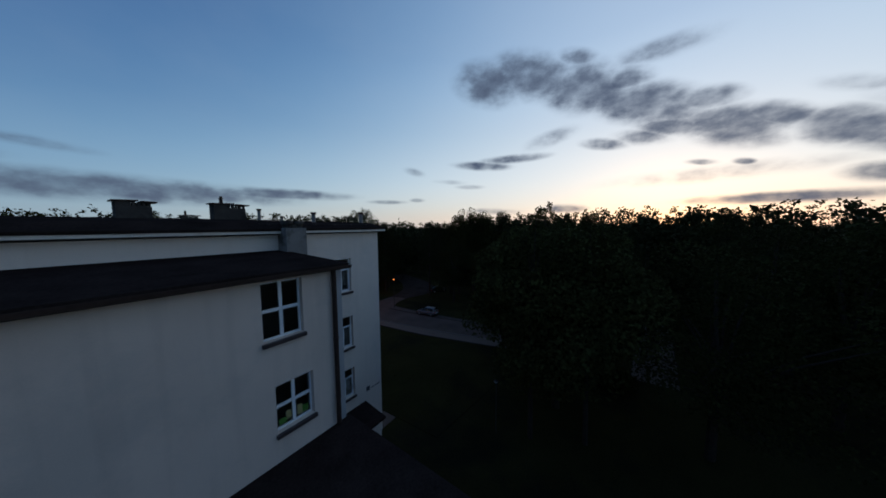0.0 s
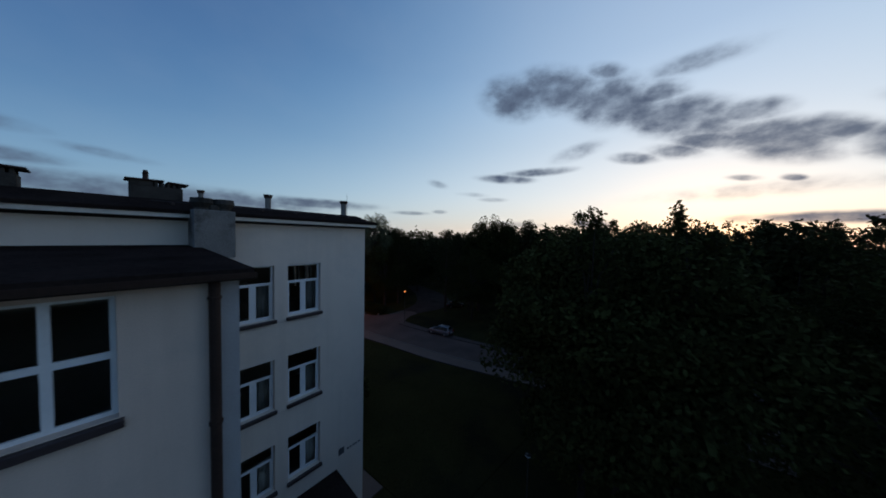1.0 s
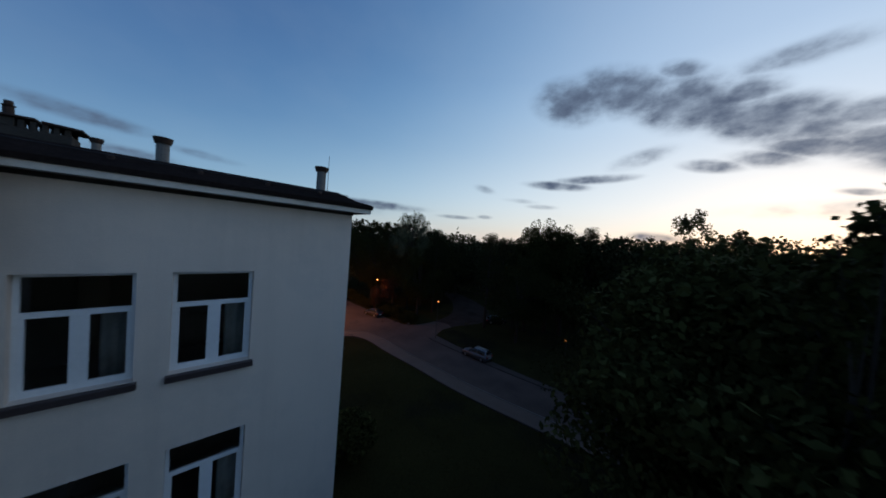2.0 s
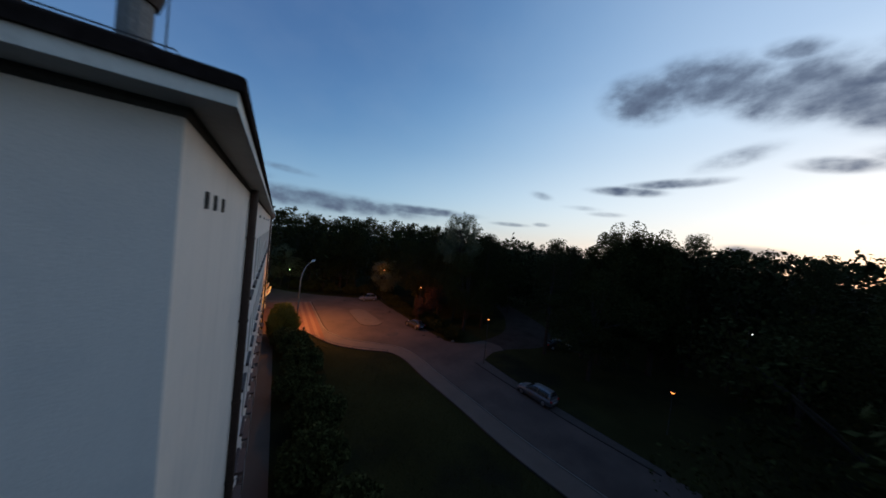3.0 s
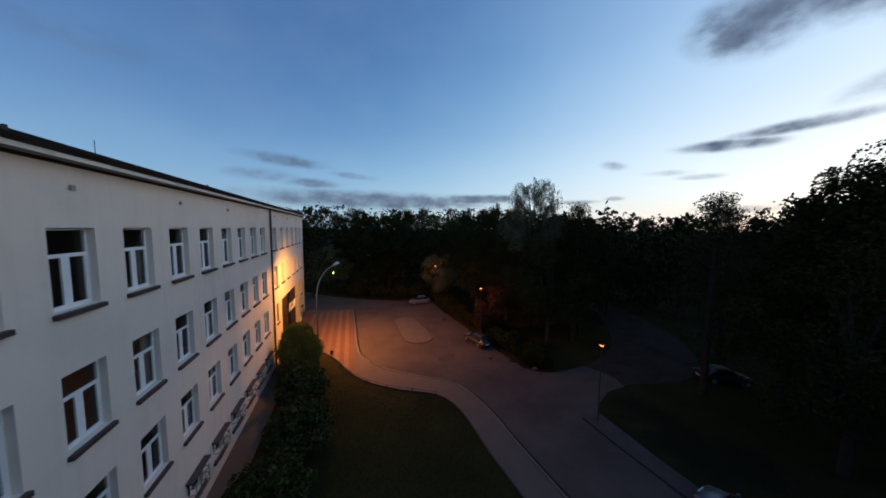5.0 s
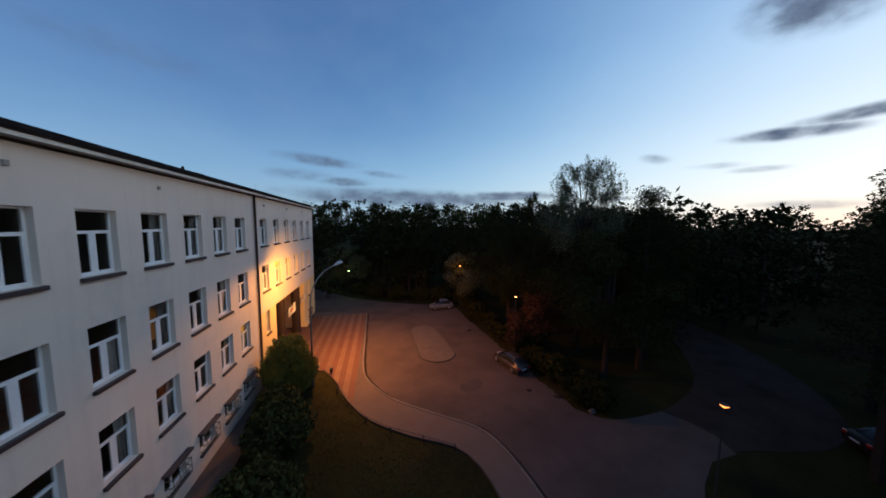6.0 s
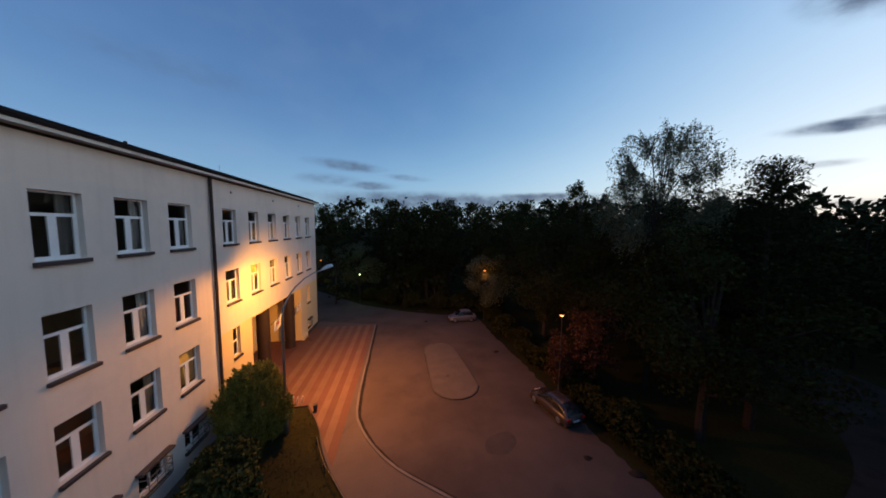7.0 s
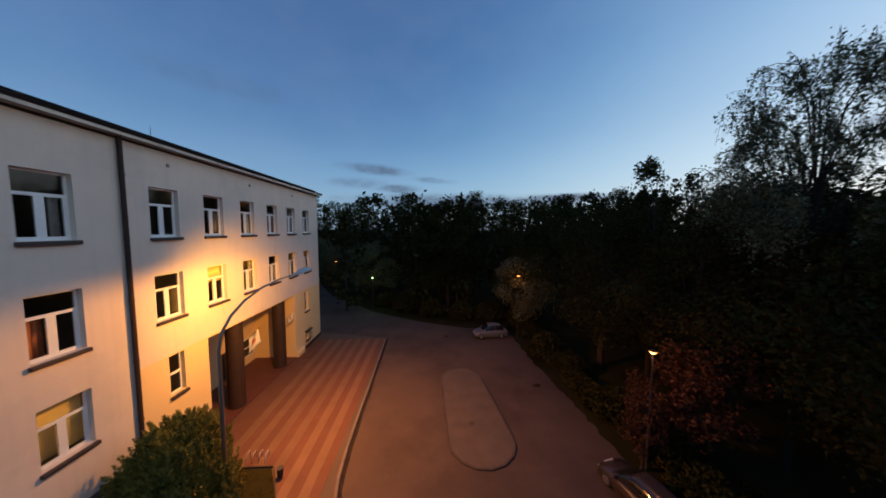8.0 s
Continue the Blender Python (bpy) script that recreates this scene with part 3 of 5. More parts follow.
# small vent hoods under the eaves
hood = bmesh.new()
box(hood, 0.0, -0.065, -0.075, 0.07, 0.065, 0.075, 0.012)
hood_mesh = bpy.data.meshes.new("vent_hood")
hood.to_mesh(hood_mesh)
hood.free()
hood_mesh.materials.append(M_PLINTH)
for y in [29.15 - 5.17 * k for k in range(5)] + [40.65, 46.6, 52.5]:
    obj("vent_hood", hood_mesh, school, Matrix.Translation((0, y, 15.24)))
for y in (1.3, 1.85, 2.5):
    bm = bmesh.new()
    box(bm, 0.002, y - 0.06, 15.05, 0.03, y + 0.06, 15.27, 0.008)
    part("vent_slot", bm, M_CHIMNEY, school)


# ---- windows ----
def window_meshes(style, w, h):
    t = 0.075
    panes = []
    if style == "T":
        s, mid = h * 0.66, w / 2
        panes = [(t, s + 0.055, w - t, h - t), (t + 0.055, t + 0.055, mid - 0.12, s - 0.055), (mid + 0.12, t + 0.055, w - t - 0.055, s - 0.055)]
    elif style == "X":
        s, mid = h * 0.5, w / 2
        panes = [(a, c, b, d) for a, b in ((t, mid - 0.06), (mid + 0.06, w - t)) for c, d in ((t, s - 0.06), (s + 0.06, h - t))]
    elif style == "N":
        s = h * 0.5
        panes = [(t, t, w - t, s - 0.06), (t, s + 0.06, w - t, h - t)]
    else:
        mid = w / 2
        panes = [(t, t, mid - 0.05, h - t), (mid + 0.05, t, w - t, h - t)]
    fm = wall_mesh("window", 0, w, 0, h, panes, 0.07, M_FRAME)
    fr = bmesh.new()
    fr.from_mesh(fm)
    bmesh.ops.remove_doubles(fr, verts=fr.verts, dist=0.001)
    bmesh.ops.translate(fr, verts=fr.verts, vec=(0, 0, -0.2))
    fr.to_mesh(fm)
    fr.free()
    pane_meshes = []
    for a, c, b, d in panes:
        pane_meshes.append(mesh_of("pane", [(a, c, -0.235), (b, c, -0.235), (b, d, -0.235), (a, d, -0.235)], [(0, 1, 2, 3)], M_GLASS))
    sb = bmesh.new()
    box(sb, -0.06, -0.15, -0.2, w + 0.06, -0.01, 0.13, 0.01)
    sm = bpy.data.meshes.new("sill")
    sb.to_mesh(sm)
    sb.free()
    sm.materials.append(M_SILL)
    return fm, pane_meshes, sm


_window_cache = {}


def put_window(parent, m, style, w, h):
    key = (style, round(w, 2), round(h, 2))
    if key not in _window_cache:
        _window_cache[key] = window_meshes(style, w, h)
    fm, pms, sm = _window_cache[key]
    win = obj("window", fm, parent, m)
    for pm in pms:
        p = obj("pane", pm, win)
        p.visible_shadow = False
    obj("sill", sm, win)
    return win


def curtain(m, w, h, u0, u1, material, name="curtain", drop=1.0, label=""):
    """A hanging cloth with folds, in the window's plane, just inside."""
    k = max(6, int((u1 - u0) / 0.05))
    verts, faces = [], []
    for i in range(k + 1):
        u = u0 + (u1 - u0) * i / k
        n = -0.5 + (0.035 * math.sin(i * 1.9) if name == "curtain" else 0)
        verts += [(u, h * (1 - drop), n), (u, h, n)]
    for i in range(k):
        faces.append((2 * i, 2 * i + 2, 2 * i + 3, 2 * i + 1))
    ob = obj(name, mesh_of(name, verts, faces, material, True), None, m)
    sol = ob.modifiers.new("thick", "SOLIDIFY")
    sol.thickness = 0.008
    return tagged(ob, label=label, category=name.replace("_", " "), group="window cloths")


rng = random.Random(7)
for row, a, lo, b, hi, style in facade_windows:
    m = EAST @ Matrix.Translation((a, lo, 0))
    w, h = b - a, hi - lo
    put_window(school, m, style, w, h)
    if style == "L":
        bm = bmesh.new()
        box(bm, a - 0.14, hi + 0.0, 0.0, b + 0.14, hi + 0.13, 0.3, 0.015)
        part("lintel_ledge", bm, M_SILL, school, m=EAST)
        for v in (lo + 0.12, lo + 0.48, lo + 0.84):
            bm = bmesh.new()
            tube(bm, [(a + 0.04, v, 0.0), (a + 0.06, v, 0.24), (a + 0.14, v, 0.3), (b - 0.14, v, 0.3), (b - 0.06, v, 0.24), (b - 0.04, v, 0.0)], [0.022] * 6, 5)
            part("grille_rail", bm, M_GRILLE, school, m=EAST)
        for u in (a + 0.1, a + 0.5, b - 0.5, b - 0.1):
            bm = bmesh.new()
            tube(bm, [(u, lo - 0.05, 0.1), (u, lo + 0.1, 0.3), (u, hi - 0.2, 0.3)], [0.016] * 3, 5)
            part("grille_bar", bm, M_GRILLE, school, m=EAST)
    if style != "T":
        continue
    col = round((35.66 - a) / 2.52) if a < 37.5 else -1 - round((a - 39.68) / 2.95)
    if (row, col) in (("C", 0), ("B", -2)):
        curtain(m, w, h, 0.02, w - 0.02, M_BLIND, "roller_blind", 0.92 if row == "C" else 0.45, "yellow roller blind pulled down inside a school window")
    elif (row, col) == ("B", 0):
        curtain(m, w, h * 0.66, 0.1, 0.62, M_RED_CURTAIN, "curtain", 1.0, "rust-coloured curtain gathered inside a school window")
    elif rng.random() < 0.62:
        s = 0.3 + 0.2 * rng.random()
        curtain(m, w, h * (1.0 if rng.random() < 0.4 else 0.66), w - 0.06 - s, w - 0.06, M_CURTAIN, "curtain", 1.0, "pale grey curtain hanging inside a school window")
        if rng.random() < 0.5:
            curtain(m, w, h * 0.66, 0.06, 0.06 + s * 0.8, M_CURTAIN, "curtain", 1.0, "pale grey curtain hanging inside a school window")
south_face = Matrix.Translation((0, END_Y, 0)) @ SOUTH
for row, a, lo, b, hi, style in end_windows:
    put_window(school, south_face @ Matrix.Translation((a, lo, 0)), style, b - a, hi - lo)
    if rng.random() < 0.7:
        curtain(south_face @ Matrix.Translation((a, lo, 0)), b - a, (hi - lo) * 0.66, 0.95, 1.38, M_CURTAIN, "curtain", 1.0, "pale grey curtain hanging inside a school window")

# emblem and bars of a sign on the end wall
sign = tagged(new("wall_sign"), label="small dark emblem and bars on the white end wall", category="sign")
for i in range(6):
    w, h = ((0.32, 0.34), (0.12, 0.14), (0.1, 0.14))[0 if i == 0 else 2 - i % 2]
    x = -1.5 + (0 if i == 0 else 0.32 + 0.17 * i)
    bm = bmesh.new()
    box(bm, x, END_Y - 0.03, 3.95 if i == 0 else 4.0, x + w, END_Y - 0.004, 3.95 + h, 0.005)
    part("sign_bar" if i else "sign_emblem", bm, M_SIGN_DARK, sign)

# ---- the wing in front of the south wall ----
wing = thing("school_wing", label="lower white rendered wing with a dark lean-to roof", category="building")
obj("wall_south", wall_mesh("wing_wall", -45, WING_X - 0.4, GROUND_WALL, 14.5, [w[1:5] for w in wing_windows], 0.4, M_STUCCO_WING), wing, Matrix.Translation((0, WING_Y, 0)) @ SOUTH)
bm = bmesh.new()
# side wall coloured darker than the front, its shading put into the grey
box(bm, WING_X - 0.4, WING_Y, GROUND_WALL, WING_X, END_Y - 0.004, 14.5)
part("wall_east", bm, M_STUCCO_GREY, wing, "rendered side wall, grey darkened for its turned face")
bm = bmesh.new()
for z in (7.0, 11.0, 14.2):
    box(bm, -44, WING_Y + 0.42, z, WING_X - 0.42, END_Y - 0.02, z + 0.2)
box(bm, -44, -1.2, 4, WING_X - 0.42, -1.0, 14.2)
part("storey_slab", bm, M_ROOM, wing)
wing_face = Matrix.Translation((0, WING_Y, 0)) @ SOUTH
for row, a, lo, b, hi, style in wing_windows:
    put_window(wing, wing_face @ Matrix.Translation((a, lo, 0)), style, b - a, hi - lo)
bm = bmesh.new()
vs = [bm.verts.new(p) for p in (
    (-45, WING_Y - 0.3, 14.52), (WING_X + 0.2, WING_Y - 0.3, 14.52), (WING_X + 0.2, END_Y - 0.02, 14.86), (-45, END_Y - 0.02, 14.86),
    (-45, WING_Y - 0.3, 14.7), (WING_X + 0.2, WING_Y - 0.3, 14.7), (WING_X + 0.2, END_Y - 0.02, 15.02), (-45, END_Y - 0.02, 15.02))]
for q in ((3, 2, 1, 0), (4, 5, 6, 7), (0, 1, 5, 4), (1, 2, 6, 5), (2, 3, 7, 6), (3, 0, 4, 7)):
    bm.faces.new([vs[i] for i in q])
part("roof", bm, M_FELT, wing, "dark felt lean-to roof")
bm = bmesh.new()
prof = [(0.0, 0.0), (0.02, -0.1), (0.1, -0.14), (0.18, -0.1), (0.2, 0.02)]
for (a0, z0), (a1, z1) in zip(prof, prof[1:]):
    q = [(-45, WING_Y - 0.3 - a0, 14.62 + z0), (WING_X + 0.2, WING_Y - 0.3 - a0, 14.62 + z0), (WING_X + 0.2, WING_Y - 0.3 - a1, 14.62 + z1), (-45, WING_Y - 0.3 - a1, 14.62 + z1)]
    bm.faces.new([bm.verts.new(p) for p in q])
part("gutter", bm, M_GUTTER, wing, "dark half-round gutter")
# twin flue stack where the wing meets the tall wall
bm = bmesh.new()
box(bm, -7.15, -0.75, 14.6, -6.05, 0.14, 16.2, 0.02)
stack = part("chimney", bm, M_STACK, wing, "grey rendered twin chimney stack")
for x in (-6.87, -6.28):
    bm = bmesh.new()
    cone(bm, 0.24, 0.2, 16.12, 16.3, x, -0.3, 14)
    cone(bm, 0.2, 0.31, 16.28, 16.44, x, -0.3, 14)
    cone(bm, 0.31, 0.29, 16.44, 16.6, x, -0.3, 14)
    part("pot", bm, M_CHIMNEY, stack)
bm = bmesh.new()
box(bm, -7.05, -0.65, 16.1, -6.62, 0.0, 16.22, 0.05)
box(bm, -6.5, -0.6, 16.1, -6.08, -0.05, 16.21, 0.05)
box(bm, -6.72, -0.5, 16.16, -6.42, -0.1, 16.4, 0.05)
box(bm, -7.1, -0.6, 16.15, -6.95, -0.2, 16.24, 0.03)
part("crumbled_capping", bm, M_CHIMNEY, stack)
# paper shapes stuck inside the lower wing window
for k, (u, v, w, h, material) in enumerate(((0.16, 0.12, 0.3, 0.22, M_GREEN_PAPER), (0.42, 0.2, 0.2, 0.34, M_BLIND), (0.85, 0.14, 0.2, 0.4, M_BLIND), (1.05, 0.12, 0.24, 0.3, M_GREEN_PAPER))):
    bm = bmesh.new()
    box(bm, u, v, -0.262, u + w, v + h, -0.258, 0.001)
    tagged(part("window_paper", bm, material, None, m=wing_face @ Matrix.Translation((-10.02, 8.74, 0))), label="cut paper shape stuck inside the wing window", category="decoration", group="window papers")
# low annex with a dark roof under the wing's windows
annex = thing("low_annex", label="low annex with a dark sloping felt roof against the wing", category="building")
bm = bmesh.new()
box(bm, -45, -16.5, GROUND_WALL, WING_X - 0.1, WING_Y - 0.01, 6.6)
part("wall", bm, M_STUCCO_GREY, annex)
bm = bmesh.new()
vs = [bm.verts.new(p) for p in (
    (-45, -16.9, 6.6), (WING_X + 0.2, -16.9, 6.6), (WING_X + 0.2, WING_Y - 0.005, 7.45), (-45, WING_Y - 0.005, 7.45),
    (-45, -16.9, 6.8), (WING_X + 0.2, -16.9, 6.8), (WING_X + 0.2, WING_Y - 0.005, 7.65), (-45, WING_Y - 0.005, 7.65))]
for q in ((3, 2, 1, 0), (4, 5, 6, 7), (0, 1, 5, 4), (1, 2, 6, 5), (2, 3, 7, 6), (3, 0, 4, 7)):
    bm.faces.new([vs[i] for i in q])
part("roof", bm, M_FELT, annex, "dark felt roof")
porch = thing("lean_to_porch", label="low white porch with a dark roof against the end wall", category="porch")
bm = bmesh.new()
box(bm, WING_X + 0.02, -1.6, GROUND_WALL, -1.75, END_Y - 0.004, 2.75)
part("wall", bm, M_STUCCO, porch)
bm = bmesh.new()
vs = [bm.verts.new(p) for p in (
    (WING_X + 0.01, -1.9, 2.75), (-1.6, -1.9, 2.75), (-1.6, END_Y - 0.006, 3.15), (WING_X + 0.01, END_Y - 0.006, 3.15),
    (WING_X + 0.01, -1.9, 2.9), (-1.6, -1.9, 2.9), (-1.6, END_Y - 0.006, 3.3), (WING_X + 0.01, END_Y - 0.006, 3.3))]
for q in ((3, 2, 1, 0), (4, 5, 6, 7), (0, 1, 5, 4), (1, 2, 6, 5), (2, 3, 7, 6), (3, 0, 4, 7)):
    bm.faces.new([vs[i] for i in q])
part("roof", bm, M_FELT, porch, "dark felt roof")

# ---- entrance portico ----
for name, x0, y0, z0, x1, y1, z1, text in (
        ("portico_back_wall", -4.0, 42.4, 0.0, -3.7, 52.3, 6.6, "cream rendered wall behind the portico"),
        ("portico_side_wall", -4.0, 42.1, 0.0, -0.455, 42.4, 6.6, ""),
        ("portico_side_wall", -4.0, 52.3, 0.0, -0.455, 52.6, 6.6, ""),
        ("portico_ceiling", -3.7, 42.4, 6.2, -0.455, 52.3, 6.6, "")):
    bm = bmesh.new()
    box(bm, x0, y0, z0, x1, y1, z1)
    part(name, bm, M_CREAM, school, text)
for y in (45.3, 50.7):
    bm = bmesh.new()
    cone(bm, 0.5, 0.5, 0.14, 6.2, -0.62, y, 32)
    cone(bm, 0.54, 0.54, 0.14, 0.3, -0.62, y, 32)
    part("pillar", bm, M_BRICK, school, "thick round pillar clad in dark brown", smooth=False)
# dark plinth at the foot of the wall and a flared cream ledge beside the entrance
bm = bmesh.new()
box(bm, 0.004, 53.75, 0.05, 0.06, FAR_Y, 0.42, 0.01)
part("plinth", bm, M_SILL, school, "dark brown plinth at the wall's foot")
bm = bmesh.new()
ledge = [(0.0, 0.0), (0.2, 0.0), (0.2, 0.34), (0.15, 0.4), (0.08, 0.5), (0.03, 0.7), (0.0, 1.0)]
ends = [[bm.verts.new((0.004 + a, y, 0.09 + b)) for a, b in ledge] for y in (52.35, 53.7)]
for k in range(len(ledge)):
    n = (k + 1) % len(ledge)
    bm.faces.new((ends[0][k], ends[0][n], ends[1][n], ends[1][k]))
bm.faces.new(ends[0][::-1])
bm.faces.new(ends[1])
part("flared_foot", bm, M_CREAM, school, "cream rendered foot flaring out from the wall")


def portico_door(y0, y1, z1):
    bm = bmesh.new()
    for a, b, c, d in ((y0, 0.15, y0 + 0.09, z1), (y1 - 0.09, 0.15, y1, z1), (y0, z1 - 0.09, y1, z1), (y0, 0.15, y1, 0.3), ((y0 + y1) / 2 - 0.06, 0.15, (y0 + y1) / 2 + 0.06, z1), (y0, 2.3, y1, 2.4)):
        box(bm, -3.7, a, b, -3.6, c, d)
    d = part("entrance_door", bm, M_SILL, school, "dark framed glazed entrance door")
    for a, b in ((y0 + 0.09, (y0 + y1) / 2), ((y0 + y1) / 2, y1 - 0.09)):
        for lo, hi in ((0.3, 2.3), (2.4, z1 - 0.09)):
            obj("pane", mesh_of("pane", [(-3.65, a, lo), (-3.65, b, lo), (-3.65, b, hi), (-3.65, a, hi)], [(0, 1, 2, 3)], M_CAR_GLASS), d)


portico_door(43.0, 46.6, 3.3)
portico_door(48.0, 48.9, 2.4)


def portico_window(y0, y1, z0, z1):
    """A low white-framed window of three stacked panes on the back wall."""
    bm = bmesh.new()
    for a, b, c, d in ((y0, z0, y0 + 0.08, z1), (y1 - 0.08, z0, y1, z1), (y0, z0, y1, z0 + 0.08), (y0, z1 - 0.08, y1, z1), (y0, z0 + (z1 - z0) * 0.5 - 0.04, y1, z0 + (z1 - z0) * 0.5 + 0.04)):
        box(bm, -3.7, a, b, -3.62, c, d)
    w = part("portico_window", bm, M_FRAME, school, "low white-framed window under the portico")
    for lo, hi in ((z0 + 0.08, z0 + (z1 - z0) * 0.5 - 0.04), (z0 + (z1 - z0) * 0.5 + 0.04, z1 - 0.08)):
        obj("pane", mesh_of("pane", [(-3.66, y0 + 0.08, lo), (-3.66, y1 - 0.08, lo), (-3.66, y1 - 0.08, hi), (-3.66, y0 + 0.08, hi)], [(0, 1, 2, 3)], M_CAR_GLASS), w)


portico_window(50.0, 51.9, 0.9, 2.5)


def flag(x, y, z, size, label):
    root = thing("wall_flag", label=label, category="flag", group="flags at the portico")
    bm = bmesh.new()
    tube(bm, [(x, y, z - 0.1), (x + 1.0 * size, y + 0.05, z + 1.0 * size)], [0.022, 0.018], 6)
    part("flag_pole", bm, M_DARK_STEEL, root)

    def at(u, v, off=0.0):
        # u along the pole, v down the cloth
        return (x + size * (0.25 + 0.7 * u - 0.12 * v), y + 0.05 + size * (0.09 * math.sin(5 * u + 2 * v) + 0.3 * v * u) + off, z + size * (0.25 + 0.7 * u - 1.15 * v))

    k, rows_n = 10, 7
    verts = [at(i / k, j / (rows_n - 1)) for i in range(k + 1) for j in range(rows_n)]
    faces = [(i * rows_n + j, i * rows_n + j + 1, (i + 1) * rows_n + j + 1, (i + 1) * rows_n + j) for i in range(k) for j in range(rows_n - 1)]
    cloth = obj("cloth", mesh_of("cloth", verts, faces, M_FLAG, True), root)
    sol = cloth.modifiers.new("thick", "SOLIDIFY")
    sol.thickness = 0.006
    # the red print in the cloth's middle, as uneven bars
    for u0, u1, v0, v1 in ((0.3, 0.42, 0.34, 0.6), (0.47, 0.58, 0.36, 0.58), (0.62, 0.72, 0.4, 0.64), (0.4, 0.66, 0.66, 0.72)):
        for off in (-0.012, 0.012):
            obj("print", mesh_of("print", [at(u0, v0, off), at(u1, v0, off), at(u1, v1, off), at(u0, v1, off)], [(0, 1, 2, 3)], M_RED), root)


flag(-0.15, 45.6, 4.45, 1.0, "white flag with a red print hung from the portico pillar")
flag(-0.15, 51.0, 4.3, 0.62, "small white flag with a red print hung from the further pillar")
bm = bmesh.new()
box(bm, 0.44, 52.2, 0.0, 1.15, 54.3, 0.17, 0.02)
box(bm, 0.44, 52.5, 0.17, 0.8, 54.0, 0.3, 0.02)
tagged(part("entrance_steps", bm, M_PAVE_RED, None), label="two low red steps beside the white wall", category="steps")

# ---- ground, road, pavements ----
def flat(name, outline, z, material, thick=0.0, **tags):
    """A level slab over an outline of any shape."""
    pts = [Vector((x, y, 0)) for x, y in outline]
    n = len(pts)
    tris = tessellate_polygon([pts])
    verts = [(p.x, p.y, z) for p in pts]
    faces = []
    for t in tris:
        a, b, c = (pts[i] for i in t)
        up = (b - a).cross(c - a).z > 0
        faces.append(tuple(t) if up else tuple(reversed(t)))
    if thick:
        verts += [(p.x, p.y, z - thick) for p in pts]
        area = sum(p.x * q.y - q.x * p.y for p, q in zip(pts, pts[1:] + pts[:1]))
        for i in range(n):
            k = (i + 1) % n
            faces.append((n + i, n + k, k, i) if area > 0 else (i, k, n + k, n + i))
    return tagged(obj(name, mesh_of(name, verts, faces, material)), **tags)


gv, gf = [], []
GN = 64
ring_r = [0, 30, 60, 90, 140, 220, 400, 900, 3000]
gv.append((10, 20, -0.02))
for r in ring_r[1:]:
    for k in range(GN):
        a = 2 * math.pi * k / GN
        gv.append((10 + r * math.cos(a), 20 + r * math.sin(a), -0.02))
for k in range(GN):
    gf.append((0, 1 + k, 1 + (k + 1) % GN))
for i in range(len(ring_r) - 2):
    for k in range(GN):
        a, b = 1 + i * GN + k, 1 + i * GN + (k + 1) % GN
        gf.append((a, a + GN, b + GN, b))
tagged(obj("ground", mesh_of("ground", gv, gf, M_GROUND)), label="dark grassy ground under the trees", category="ground", kind="structure")

LAWN_EDGE = smooth_line([(4.6, 40.2), (5.9, 38.0), (6.9, 35.6), (8.7, 32.8), (11.5, 30.6), (14.2, 29.0), (15.3, 26.5), (15.5, 22.0), (16.1, 16.0), (16.6, 9.6), (18.1, 1.6), (19.6, -6)], 6)
KERB_LINE = smooth_line([(7.7, 56.5), (7.85, 48.0), (8.0, 40.5), (8.6, 37.6), (10.6, 34.6), (13.6, 32.2), (16.4, 29.8), (17.4, 26.0), (17.6, 22.0), (18.1, 16.0), (18.7, 9.6), (20.2, 1.6), (21.7, -6)], 6)
EAST_EDGE = [(26.8, -6), (26.0, 3.8), (25.4, 12.0), (25.0, 18.4), (24.9, 22.4), (25.5, 23.3), (26.4, 23.9), (28.5, 24.88), (30.6, 24.95), (31.1, 26.3), (30.8, 27.6), (30.0, 29.0), (28.0, 28.88), (26.3, 28.95), (25.6, 29.1), (25.0, 29.4), (24.5, 29.9), (24.0, 30.6), (23.4, 34.5), (22.9, 40.7), (22.7, 45.4), (22.2, 50), (22.0, 58.8), (17.0, 59.6), (11.5, 62.0), (4.5, 66.5), (-6, 78), (-14, 92), (-19, 90), (-11, 74), (-3.5, 64.5), (-1.5, 59.4), (0.0, 58.5), (7.6, 56.4)]
rag = random.Random(31)
worn = []
for (x0, y0), (x1, y1) in zip(EAST_EDGE[17:], EAST_EDGE[18:24]):
    steps = max(2, int(math.hypot(x1 - x0, y1 - y0) / 0.35))
    worn += [(x0 + (x1 - x0) * k / steps + rag.uniform(-0.14, 0.12), y0 + (y1 - y0) * k / steps) for k in range(steps)]
road_outline = EAST_EDGE[:17] + worn + EAST_EDGE[23:] + KERB_LINE
flat("road", road_outline, 0.0, M_ASPHALT, 0.1, label="worn grey asphalt drive and turning circle", category="road", kind="structure")
# the trees' shade over this road is in its darker colour
flat("side_road", [(26.85, 24.2), *smooth_line([(28.5, 24.9), (31.5, 25.0), (37.2, 23.9), (43.0, 26.0), (49.0, 33.0), (55.0, 48.0)], 5), *smooth_line([(51.0, 50.0), (46.0, 41.0), (41.0, 35.0), (36.4, 31.2), (31.0, 29.2), (28.0, 28.9)], 5), (26.85, 28.9)], -0.004, M_SIDE_ROAD, 0.1, label="asphalt side road, coloured darker for the shade under the trees", category="road", kind="structure")
flat("pavement", LAWN_EDGE + KERB_LINE[::-1][:-13], 0.075, M_CONCRETE, 0.18, label="pale concrete footway round the lawn", category="pavement", kind="structure")
